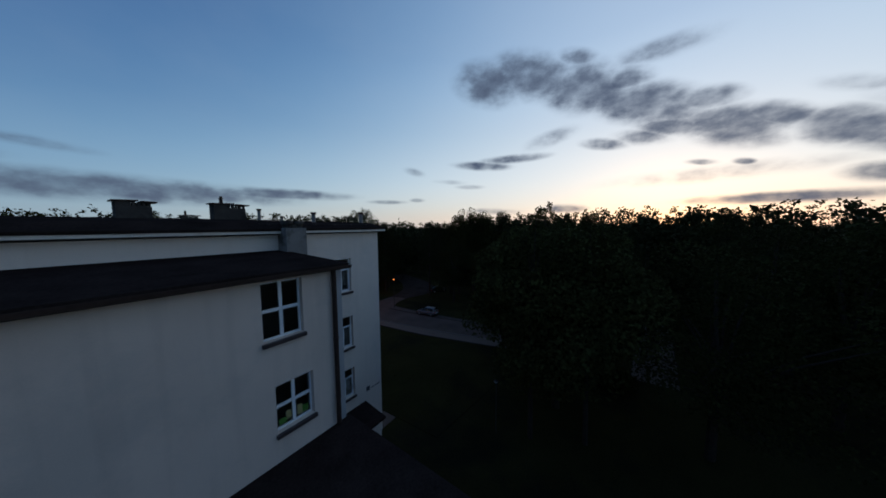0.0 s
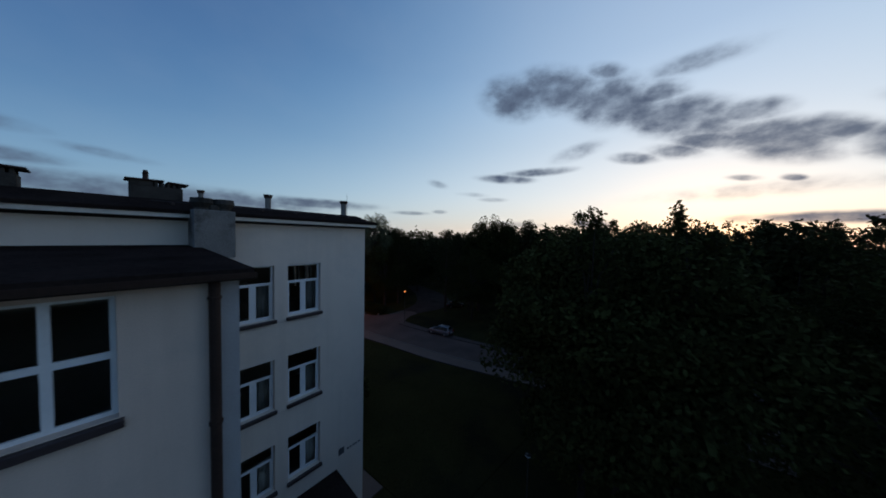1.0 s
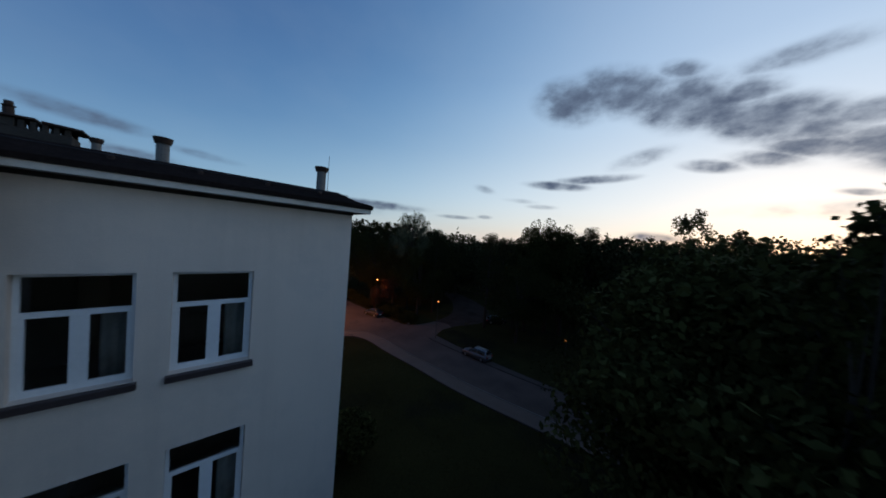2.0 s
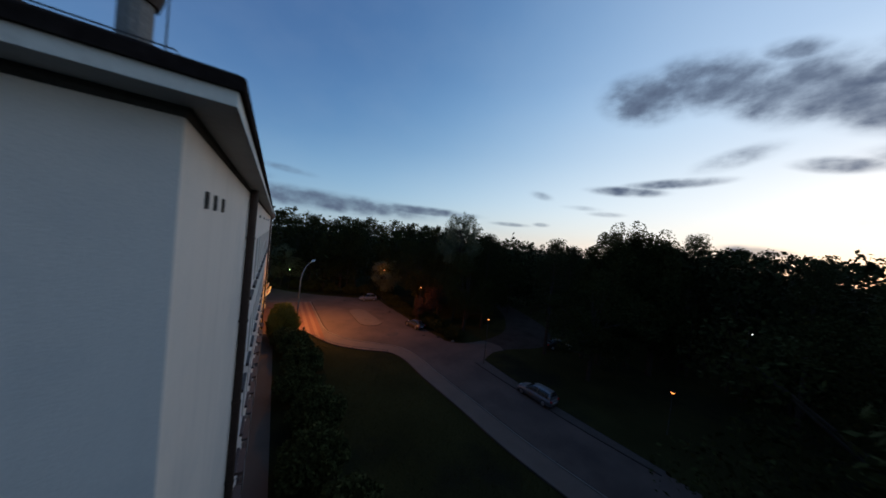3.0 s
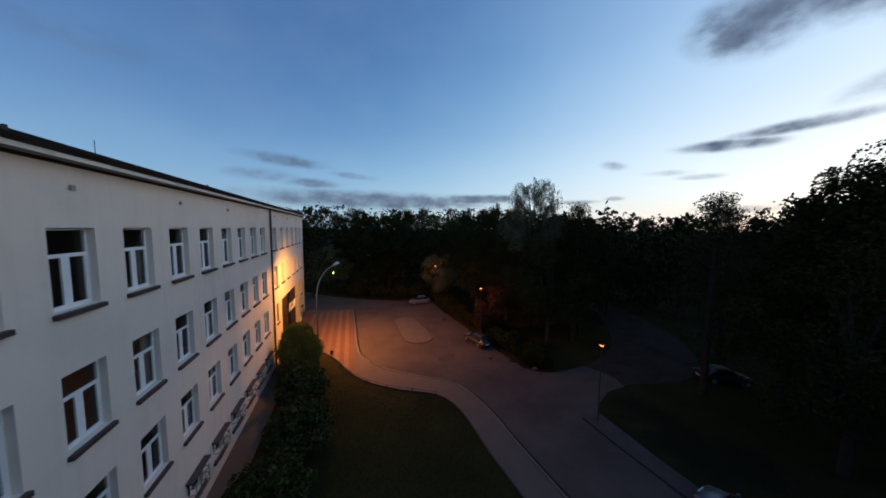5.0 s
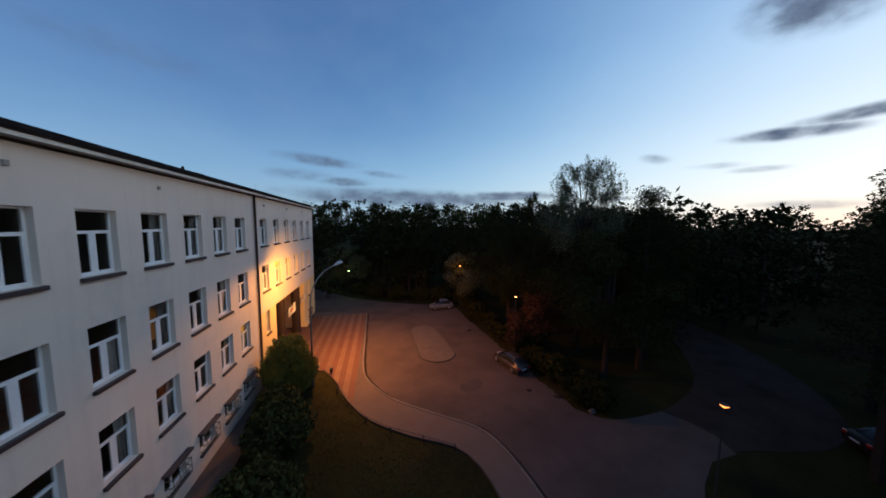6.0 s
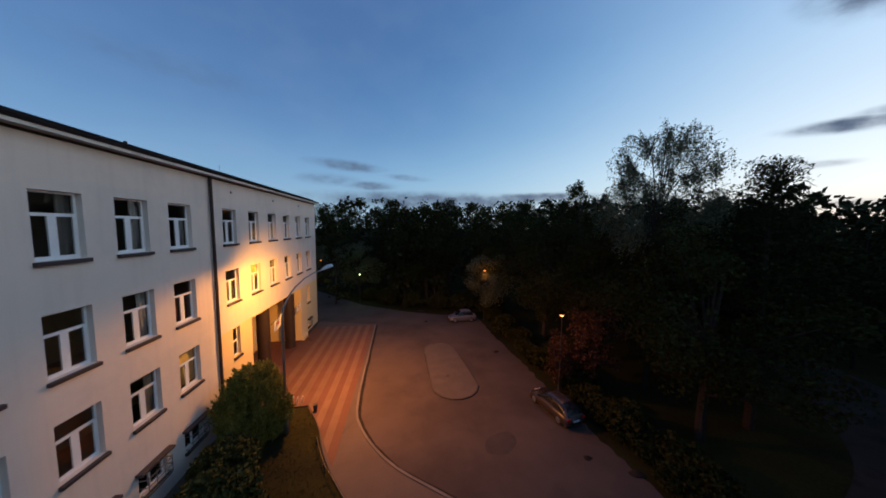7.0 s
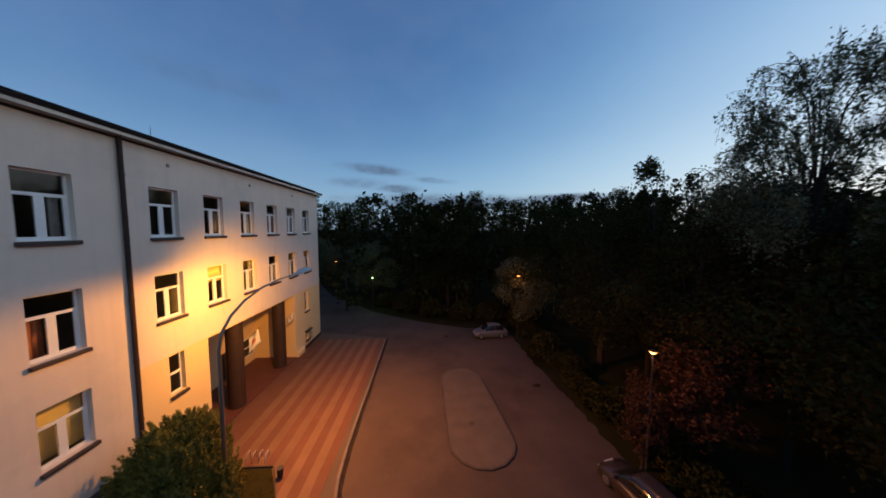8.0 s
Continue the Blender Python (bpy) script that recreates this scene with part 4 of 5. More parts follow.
plaza_base = flat("forecourt", [(0.004, 40.3), (4.5, 40.3), (5.9, 38.0), (6.9, 35.9), (8.3, 38.4), (7.9, 40.4), (7.72, 56.6), (0.004, 58.7)], 0.08, M_CONCRETE, 0.2, label="forecourt paved in red and pale stripes", category="pavement", kind="structure")
flat("portico_floor", [(-3.7, 42.4), (0.0, 42.4), (0.0, 52.3), (-3.7, 52.3)], 0.15, M_TILE, 0.3, label="red tiled floor under the portico", category="floor", kind="structure")
PATCH = smooth_line([(16.2, 34.6), (17.3, 34.4), (18.2, 35.2), (18.0, 36.0), (17.0, 35.9), (16.3, 35.4)], 4, True)
flat("road_patch", PATCH, 0.004, M_PATCH, label="dark patch of repaired asphalt", category="road", kind="structure")


def island_outline(grow=0.0):
    cx, half, y0, y1 = 15.15, 1.85 + grow, 41.5, 48.2
    pts = [(cx + 0.4 + half * math.cos(a), y0 + half * math.sin(a)) for a in np.linspace(math.pi, 2 * math.pi, 14)]
    pts += [(cx + half * 0.85 * math.cos(a), y1 + half * 0.85 * math.sin(a)) for a in np.linspace(0, math.pi, 14)]
    return pts


flat("traffic_island", island_outline(), 0.06, M_ISLAND, 0.25, label="rounded concrete island in the turning circle", category="traffic island", kind="structure")


def kerb_run(name, line, width, z0, z1, length=1.0, label="", material=None):
    """Kerb stones laid end to end along a line, each a piece of its own."""
    root = thing(name, label=label, category="kerb", kind="structure")
    acc, pts = 0.0, [Vector((*p, 0)) for p in line]
    seg = []
    for a, b in zip(pts, pts[1:]):
        d = (b - a).length
        if d > 1e-6:
            seg.append((acc, a, b, d))
            acc += d
    n = max(1, round(acc / length))
    step = acc / n

    def at(s):
        for s0, a, b, d in seg:
            if s <= s0 + d + 1e-6:
                return a + (b - a) * ((s - s0) / d)
        return seg[-1][2]

    bm = bmesh.new()
    box(bm, -0.5 * step + 0.006, -width / 2, z0, 0.5 * step - 0.006, width / 2, z1, 0.015)
    me = bpy.data.meshes.new("kerb_stone")
    bm.to_mesh(me)
    bm.free()
    me.materials.append(material or M_KERB_DARK)
    for i in range(n):
        a, b = at(i * step), at((i + 1) * step)
        c = (a + b) / 2
        obj("kerb_stone", me, root, Matrix.Translation(c) @ Matrix.Rotation(math.atan2(b.y - a.y, b.x - a.x), 4, "Z"))
    return root


kerb_run("kerb_forecourt", KERB_LINE, 0.15, -0.1, 0.13, 1.0, "pale concrete kerb between footway and asphalt", M_KERB)
kerb_run("kerb_island", island_outline(0.06) + island_outline(0.06)[:1], 0.14, -0.1, 0.085, 0.8, "worn concrete kerb round the island")
kerb_run("kerb_lawn", LAWN_EDGE, 0.08, -0.1, 0.14, 1.0, "thin concrete edging of the lawn")
FOOT_EAST = smooth_line([(25.4, 3.8), (24.5, 10.0), (24.0, 16.0), (23.75, 20.5), (23.7, 23.0)], 6)
flat("footway_east", FOOT_EAST + [(25.4, 23.2), (25.25, 18.4), (25.5, 12.0), (26.2, 3.8)], 0.012, M_PATCH, 0.1, label="narrow worn footway flush with the drive", category="pavement", kind="structure")
kerb_run("kerb_east", FOOT_EAST, 0.14, -0.1, 0.035, 1.0, "low sunken kerb along the far side of the drive", M_DIRT)


def ribbon(name, line, half, z, material, label, seed):
    """A thin uneven strip of dirt washed along a kerb."""
    rr = random.Random(seed)
    pts = [Vector((*p, 0)) for p in line]
    a_side, b_side = [], []
    for k, p in enumerate(pts):
        d = (pts[min(k + 1, len(pts) - 1)] - pts[max(k - 1, 0)]).normalized()
        n = Vector((-d.y, d.x, 0))
        w = half * rr.uniform(0.6, 1.3)
        a_side.append(p + n * w)
        b_side.append(p - n * half)
    verts = [(v.x, v.y, z) for v in a_side] + [(v.x, v.y, z) for v in b_side]
    n = len(pts)
    faces = [(k, n + k, n + k + 1, k + 1) for k in range(n - 1)]
    up = mesh_of(name, verts, faces, material)
    if up.polygons[0].normal.z < 0:
        up.flip_normals()
    return tagged(obj(name, up), label=label, category="dirt", kind="structure")


ribbon("gutter_dirt", [(x + 0.19, y + 0.03) for x, y in KERB_LINE], 0.1, 0.005, M_DIRT, "dark dirt washed along the kerb", 3)

lawn = flat("lawn", [(1.6, -4), (19.3, -6)] + LAWN_EDGE[::-1][1:] + [(1.6, 40.2)], 0.02, M_GROUND, 0.1, label="dark mown lawn between school and drive", category="lawn", kind="structure")
flat("park_road", [(19.5, -20.6), (34, -21.8), (60, -23.5), (60, -19.0), (34, -17.6), (19.5, -16.6)], -0.004, M_CONCRETE, 0.1, label="pale park road between the trees", category="road", kind="structure")
flat("footpath", [(0.02, 0.2), (1.5, 0.2), (1.5, 40.3), (0.02, 40.3)], 0.05, M_CONCRETE, 0.15, label="narrow concrete path along the school wall", category="path", kind="structure")

# ---- street lamp over the forecourt ----
def street_lamp(x, y, hx, hy, hz):
    root = thing("street_lamp", label="tall grey steel street lamp with a curved arm, lit orange", category="street lamp")
    bm = bmesh.new()
    cone(bm, 0.13, 0.13, 0, 1.3, x, y, 14)
    pts = [(x, y, 1.3), (x, y, 4.5), (x, y, hz - 2.6)]
    dx, dy = hx - x, hy - y
    for a in (15, 30, 45, 60, 75, 86):
        s, c = 1 - math.cos(radians(a)), math.sin(radians(a))
        pts.append((x + dx * 0.95 * s, y + dy * 0.95 * s, hz - 2.6 + 2.55 * c))
    tube(bm, pts, [0.085, 0.08, 0.07, 0.06, 0.055, 0.05, 0.045, 0.042, 0.04], 12)
    part("pole", bm, M_STEEL, root, smooth=True)
    d = Vector((dx, dy, 0)).normalized()
    turn = Matrix.Translation((hx, hy, hz)) @ Matrix.Rotation(math.atan2(d.y, d.x), 4, "Z") @ Matrix.Rotation(radians(-8), 4, "Y")
    bm = bmesh.new()
    prof = [(-0.5, 0.06, 0.06), (-0.3, 0.1, 0.09), (-0.12, 0.13, 0.12), (-0.06, 0.19, 0.18), (0.3, 0.22, 0.21), (0.62, 0.19, 0.17), (0.74, 0.09, 0.07)]
    rings = []
    for px, w, h in prof:
        rings.append([bm.verts.new(turn @ Vector((px, w * math.cos(q), max(-0.02, h * math.sin(q))))) for q in (2 * math.pi * k / 14 for k in range(14))])
    for r0, r1 in zip(rings, rings[1:]):
        for k in range(14):
            bm.faces.new((r0[k], r0[(k + 1) % 14], r1[(k + 1) % 14], r1[k]))
    bm.faces.new(rings[0])
    bm.faces.new(rings[-1][::-1])
    bmesh.ops.recalc_face_normals(bm, faces=bm.faces)
    part("lamp_head", bm, M_LAMP_SHELL, root, "pale grey lamp housing", smooth=True)
    bm = bmesh.new()
    box(bm, 0.0, -0.11, -0.035, 0.42, 0.11, -0.015, 0.008, turn)
    part("lamp_glass", bm, M_SODIUM, root, "orange glowing lamp glass")


street_lamp(4.1, 37.75, 5.75, 41.2, 9.95)


def garden_lamp(x, y, z, glow_mat, label):
    root = thing("garden_lamp", label=label, category="street lamp", group="small lamps along the drive")
    bm = bmesh.new()
    cone(bm, 0.045, 0.03, -0.1, z - 0.1, x, y, 8)
    part("pole", bm, M_POLE, root)
    bm = bmesh.new()
    cone(bm, 0.06, 0.155, z - 0.09, z, x, y, 18)
    cone(bm, 0.155, 0.155, z, z + 0.035, x, y, 18)
    part("globe", bm, glow_mat, root)
    bm = bmesh.new()
    cone(bm, 0.16, 0.1, z + 0.04, z + 0.07, x, y, 18)
    cone(bm, 0.1, 0.03, z + 0.07, z + 0.13, x, y, 18)
    part("hood", bm, M_BIN, root)


garden_lamp(22.95, 38.5, 6.6, M_SODIUM_SMALL, "park lamp on a thin dark pole, lit orange")
garden_lamp(22.6, 56.6, 7.05, M_SODIUM_SMALL, "park lamp on a thin dark pole, lit orange")
garden_lamp(24.6, 22.45, 5.75, M_SODIUM_SMALL, "park lamp on a thin dark pole, lit orange")
garden_lamp(31.7, 5.6, 3.8, M_SODIUM_SMALL, "park lamp on a thin dark pole, lit orange")
garden_lamp(4.1, 67.3, 5.0, M_MERCURY, "park lamp on a thin dark pole, lit greenish white")
garden_lamp(-6.8, 83.8, 5.5, M_SODIUM_SMALL, "park lamp on a thin dark pole, lit orange")
garden_lamp(51.5, 4.4, 7.7, M_WHITE_LAMP, "distant park lamp, lit white")
garden_lamp(4.6, -7.6, 4.2, M_LAMP_OFF, "park lamp with a pale unlit globe")


# ---- parked cars ----
def car(x, y, yaw, length, width, height, paint, kind, label):
    """A parked car, nose along its own +x, built from rounded sections."""
    root = thing("car", pose(x, y, 0, 0, 0, yaw), label=label, category="car", group="parked cars")
    L, W, H = length, width, height
    waist = H * 0.58
    # station: x along the body, lower z, upper z, half width
    st = [(-0.5, 0.36, 0.60, 0.80), (-0.485, 0.24, 0.92, 0.93), (-0.42, 0.18, 1.0, 0.98), (-0.2, 0.16, 1.0, 1.0), (0.1, 0.16, 1.0, 1.0), (0.22, 0.16, 0.97, 1.0), (0.36, 0.17, 0.86, 0.97), (0.46, 0.22, 0.74, 0.88), (0.5, 0.34, 0.58, 0.72)]
    bm = bmesh.new()
    rings = []
    for sx, lo, hi, hw in st:
        z0, z1, w = lo, waist * hi, W / 2 * hw
        ring = [(-w * 0.86, z0), (-w, z0 + 0.14), (-w, (z0 + z1) / 2 + 0.05), (-w * 0.97, z1 - 0.06), (-w * 0.88, z1), (w * 0.88, z1), (w * 0.97, z1 - 0.06), (w, (z0 + z1) / 2 + 0.05), (w, z0 + 0.14), (w * 0.86, z0)]
        rings.append([bm.verts.new((sx * L, a, b)) for a, b in ring])
    for r0, r1 in zip(rings, rings[1:]):
        for k in range(10):
            bm.faces.new((r0[k], r1[k], r1[(k + 1) % 10], r0[(k + 1) % 10]))
    bm.faces.new(rings[0])
    bm.faces.new(rings[-1][::-1])
    bmesh.ops.recalc_face_normals(bm, faces=bm.faces)
    body = part("body", bm, paint, root, smooth=True)
    zb = waist - 0.03
    line = {"wagon": ((-0.475, zb), (-0.44, H * 0.84), (-0.39, H - 0.05), (-0.28, H), (-0.08, H), (0.04, H - 0.05), (0.285, zb)),
            "hatch": ((-0.485, zb), (-0.41, H * 0.78), (-0.27, H - 0.06), (-0.12, H), (0.0, H - 0.01), (0.07, H - 0.08), (0.285, zb)),
            "sedan": ((-0.39, zb), (-0.22, H - 0.08), (-0.1, H), (0.0, H - 0.01), (0.06, H - 0.06), (0.27, zb))}[kind]
    curve = smooth_line(line, 5)
    cx, cz = [p[0] for p in curve], [max(p[1], zb) for p in curve]
    roof_back, roof_front = line[-5][0] - 0.01, line[-2][0]

    def shell(x, v, out=0.0):
        """A point of the cabin: v is 0 along the roof's middle and 1 at the waist."""
        a = abs(v) * math.pi / 2
        up = float(np.interp(x, cx, cz)) - zb
        z = zb + up * max(0.0, math.cos(a)) ** 0.45
        w = W / 2 * (0.9 - 0.22 * (z - zb) / (H - zb))
        y = w * math.sin(a) ** 0.5
        return (x * L, math.copysign(y + out * math.sin(a), v), z + out * math.cos(a) + 0.5 * out * (1 - math.sin(a)))

    def skin(xs, vs, out):
        bm = bmesh.new()
        grid = [[bm.verts.new(shell(x, v, out)) for v in vs] for x in xs]
        for r0, r1 in zip(grid, grid[1:]):
            for k in range(len(vs) - 1):
                bm.faces.new((r0[k], r0[k + 1], r1[k + 1], r1[k]))
        return bm

    part("cabin", skin(cx, [k / 12 for k in range(-12, 13)], 0.0), paint, root, smooth=True)
    wide = [k * 0.065 for k in range(-7, 8)]
    part("windscreen", skin(np.linspace(roof_front + 0.012, line[-1][0] - 0.025, 7), wide, 0.012), M_CAR_GLASS, root, "dark car window", smooth=True)
    part("rear_window", skin(np.linspace(line[0][0] + 0.02, roof_back - 0.005, 7), wide, 0.012), M_CAR_GLASS, root, "dark car window", smooth=True)
    for s in (-1, 1):
        down = [s * v for v in (0.5, 0.6, 0.72, 0.84, 0.95, 0.99)]
        for x0, x1 in ((line[1][0] + 0.04, -0.11), (-0.1, 0.2)):
            part("side_window", skin(np.linspace(x0, x1, 7), down, 0.01), M_CAR_GLASS, root, "dark car window", smooth=True)
    wr = H * 0.215
    bm = bmesh.new()
    t = Matrix.Rotation(radians(90), 4, "X")
    cone(bm, wr, wr, -0.1, 0.1, m=t, seg=22)
    bmesh.ops.bevel(bm, geom=[e for e in bm.edges if len(e.link_faces) == 2 and any(len(f.verts) > 4 for f in e.link_faces)], offset=0.03, segments=2, affect="EDGES")
    tm = bpy.data.meshes.new("wheel")
    bm.to_mesh(tm)
    bm.free()
    tm.materials.append(M_TYRE)
    bm = bmesh.new()
    cone(bm, wr * 0.66, wr * 0.6, 0.09, 0.115, m=t, seg=20)
    cone(bm, wr * 0.6, wr * 0.66, -0.115, -0.09, m=t, seg=20)
    rm = bpy.data.meshes.new("rim")
    bm.to_mesh(rm)
    bm.free()
    rm.materials.append(M_RIM)
    for sx in (-0.30, 0.32):
        for s in (-1, 1):
            wh = obj("wheel", tm, root, Matrix.Translation((sx * L, s * (W / 2 - 0.09), wr)))
            obj("rim", rm, wh)
    for s in (-1, 1):
        bm = bmesh.new()
        box(bm, -0.497 * L, s * W * 0.38 - 0.16, waist * 0.72, -0.47 * L, s * W * 0.38 + 0.1, waist * 0.95, 0.02)
        part("tail_light", bm, M_TAIL, root)
        bm = bmesh.new()
        box(bm, 0.44 * L, s * W * 0.33 - 0.14, waist * 0.5, 0.486 * L, s * W * 0.33 + 0.14, waist * 0.66, 0.03)
        part("headlight", bm, M_HEADLIGHT, root)
        bm = bmesh.new()
        box(bm, 0.19 * L, s * (W / 2 + 0.02) - 0.1, waist + 0.0, 0.22 * L, s * (W / 2 + 0.02) + 0.1, waist + 0.13, 0.03)
        part("wing_mirror", bm, paint, root)
    for sx in (-0.5, 0.478):
        bm = bmesh.new()
        box(bm, sx * L - 0.01, -0.26, 0.48, sx * L + 0.035, 0.26, 0.59)
        part("number_plate", bm, M_LAMP_OFF, root)
    bm = bmesh.new()
    box(bm, -0.47 * L, -W / 2 * 0.9, 0.14, 0.47 * L, W / 2 * 0.9, 0.3)
    part("underbody", bm, M_TYRE, root)


car(24.8, 14.3, 96, 4.0, 1.68, 1.45, M_SILVER, "wagon", "silver estate car parked at the edge of the drive")
car(22.05, 37.5, 102, 3.85, 1.62, 1.4, M_GRAPHITE, "hatch", "dark graphite car parked beside the hedge")
car(19.5, 56.8, 183, 3.75, 1.65, 1.55, M_WHITE_PAINT, "hatch", "blue-grey small hatchback parked on the turning circle")
car(40.2, 22.6, -30, 4.2, 1.75, 1.45, M_BLACK_PAINT, "sedan", "dark car parked on the side road under trees")
car(23.6, -9.0, 62, 4.2, 1.75, 1.45, M_BLACK_PAINT, "hatch", "dark hatchback parked under the trees")
car(21.4, -12.3, 62, 4.2, 1.75, 1.45, M_GRAPHITE, "sedan", "dark car parked under the trees")


# ---- vegetation ----
def leaf_verts(rs, centers, size, elong=1.6, flat_amount=0.0):
    """Small pointed leaves, one quad each, turned at random."""
    n = len(centers)
    a = rs.normal(size=(n, 3))
    a[:, 2] *= 1 - flat_amount
    a /= np.linalg.norm(a, axis=1)[:, None]
    b = rs.normal(size=(n, 3))
    b[:, 2] *= 1 - flat_amount
    b -= (a * b).sum(1)[:, None] * a
    b /= np.linalg.norm(b, axis=1)[:, None] + 1e-9
    s = size * rs.uniform(0.6, 1.35, size=(n, 1))
    a, b = a * s * elong * 0.5, b * s * 0.5
    return np.stack([centers - a, centers - b * 0.9, centers + a, centers + b * 0.9], axis=1).reshape(-1, 3)


def trunc(rs, n):
    """Scatter in a clump, with no strays."""
    p = rs.normal(size=(n, 3))
    d = np.linalg.norm(p, axis=1)[:, None]
    return p * np.minimum(1.0, 1.7 / d)


def quad_mesh(name, verts, material):
    n = len(verts) // 4
    me = bpy.data.meshes.new(name)
    me.vertices.add(len(verts))
    me.vertices.foreach_set("co", np.ascontiguousarray(verts, dtype=np.float32).ravel())
    me.loops.add(n * 4)
    me.loops.foreach_set("vertex_index", np.arange(n * 4, dtype=np.int32))
    me.polygons.add(n)
    me.polygons.foreach_set("loop_start", np.arange(0, n * 4, 4, dtype=np.int32))
    me.materials.append(material)
    me.update(calc_edges=True)
    me.validate()
    return me


def broadleaf(name, seed, h, r, leaves, size, material, label, clumps=64, ragged=1.0):
    """A tree with a forked trunk, limbs that reach into the crown and many leaf clumps."""
    rs = np.random.RandomState(seed)
    root = thing(name, label=label, category="tree")
    bm = bmesh.new()
    tube(bm, [(0, 0, -0.2), (0.05, 0.03, h * 0.2), (0.1 * rs.normal(), 0.1 * rs.normal(), h * 0.45), (0.25 * rs.normal(), 0.25 * rs.normal(), h * 0.85)], [h * 0.022, h * 0.018, h * 0.013, h * 0.003], 8)
    k = clumps
    dirs = rs.normal(size=(k, 3))
    dirs /= np.linalg.norm(dirs, axis=1)[:, None]
    rad = rs.uniform(0.45, 1.0, size=(k, 1)) ** 0.6
    cc = dirs * rad * np.array([[r, r, h * 0.36]]) + np.array([[0, 0, h * 0.62]])
    cc[:, :2] *= 1 + 0.25 * ragged * rs.normal(size=(k, 1))
    cc[:, 2] += 0.03 * h * rs.normal(size=k)
    turn = np.arctan2(cc[:, 1], cc[:, 0])
    cc[:, :2] *= (1 + ragged * (0.2 * np.sin(3 * turn + seed) + 0.12 * np.sin(5 * turn + 2 * seed)))[:, None]
    cc[:, 2] += 0.05 * h * np.sin(2 * turn + 0.7 * seed)
    for c in cc[:: max(3, k // 24)]:
        z0 = h * rs.uniform(0.22, 0.5)
        mid = (c[0] * 0.5, c[1] * 0.5, z0 + (c[2] - z0) * 0.6)
        tube(bm, [(0, 0, z0), mid, tuple(c)], [h * 0.008, h * 0.005, h * 0.0015], 5)
    part("trunk", bm, M_BARK, root)
    per = leaves // k
    pts = np.concatenate([c + trunc(rs, per) * np.array([[r * 0.17, r * 0.17, h * 0.045]]) * rs.uniform(0.7, 1.4) for c in cc])
    pts[:, 2] = np.maximum(pts[:, 2], h * 0.12)
    obj("crown", quad_mesh("crown", leaf_verts(rs, pts, size), material), root)
    return root


def pine(name, seed, h, r, leaves, size, label):
    rs = np.random.RandomState(seed)
    root = thing(name, label=label, category="tree")
    bm = bmesh.new()
    tube(bm, [(0, 0, -0.2), (0.08, 0, h * 0.5), (0.02, 0.05, h * 0.97)], [h * 0.016, h * 0.011, h * 0.002], 8)
    cc = []
    for i in range(52):
        z = h * (0.32 + 0.66 * (i / 51) ** 0.85)
        a = i * 2.4 + rs.uniform(-0.4, 0.4)
        taper = 1.15 * (1.03 - (z / h - 0.32) / 0.68) ** 0.75
        d = r * taper * rs.uniform(0.45, 1.1)
        c = (d * math.cos(a), d * math.sin(a), z + 0.1 * d)
        cc.append(c)
        tube(bm, [(0, 0, z - 0.25), (c[0] * 0.6, c[1] * 0.6, z - 0.05), c], [0.045, 0.03, 0.01], 4)
    part("trunk", bm, M_BARK, root)
    per = leaves // len(cc)
    pts = np.concatenate([np.array(c) * np.array([0.85, 0.85, 1]) + trunc(rs, per) * np.array([[r * 0.17, r * 0.17, h * 0.013]]) * rs.uniform(0.8, 1.4) for c in cc])
    obj("crown", quad_mesh("crown", leaf_verts(rs, pts, size, 3.0), M_NEEDLE), root)
    return root


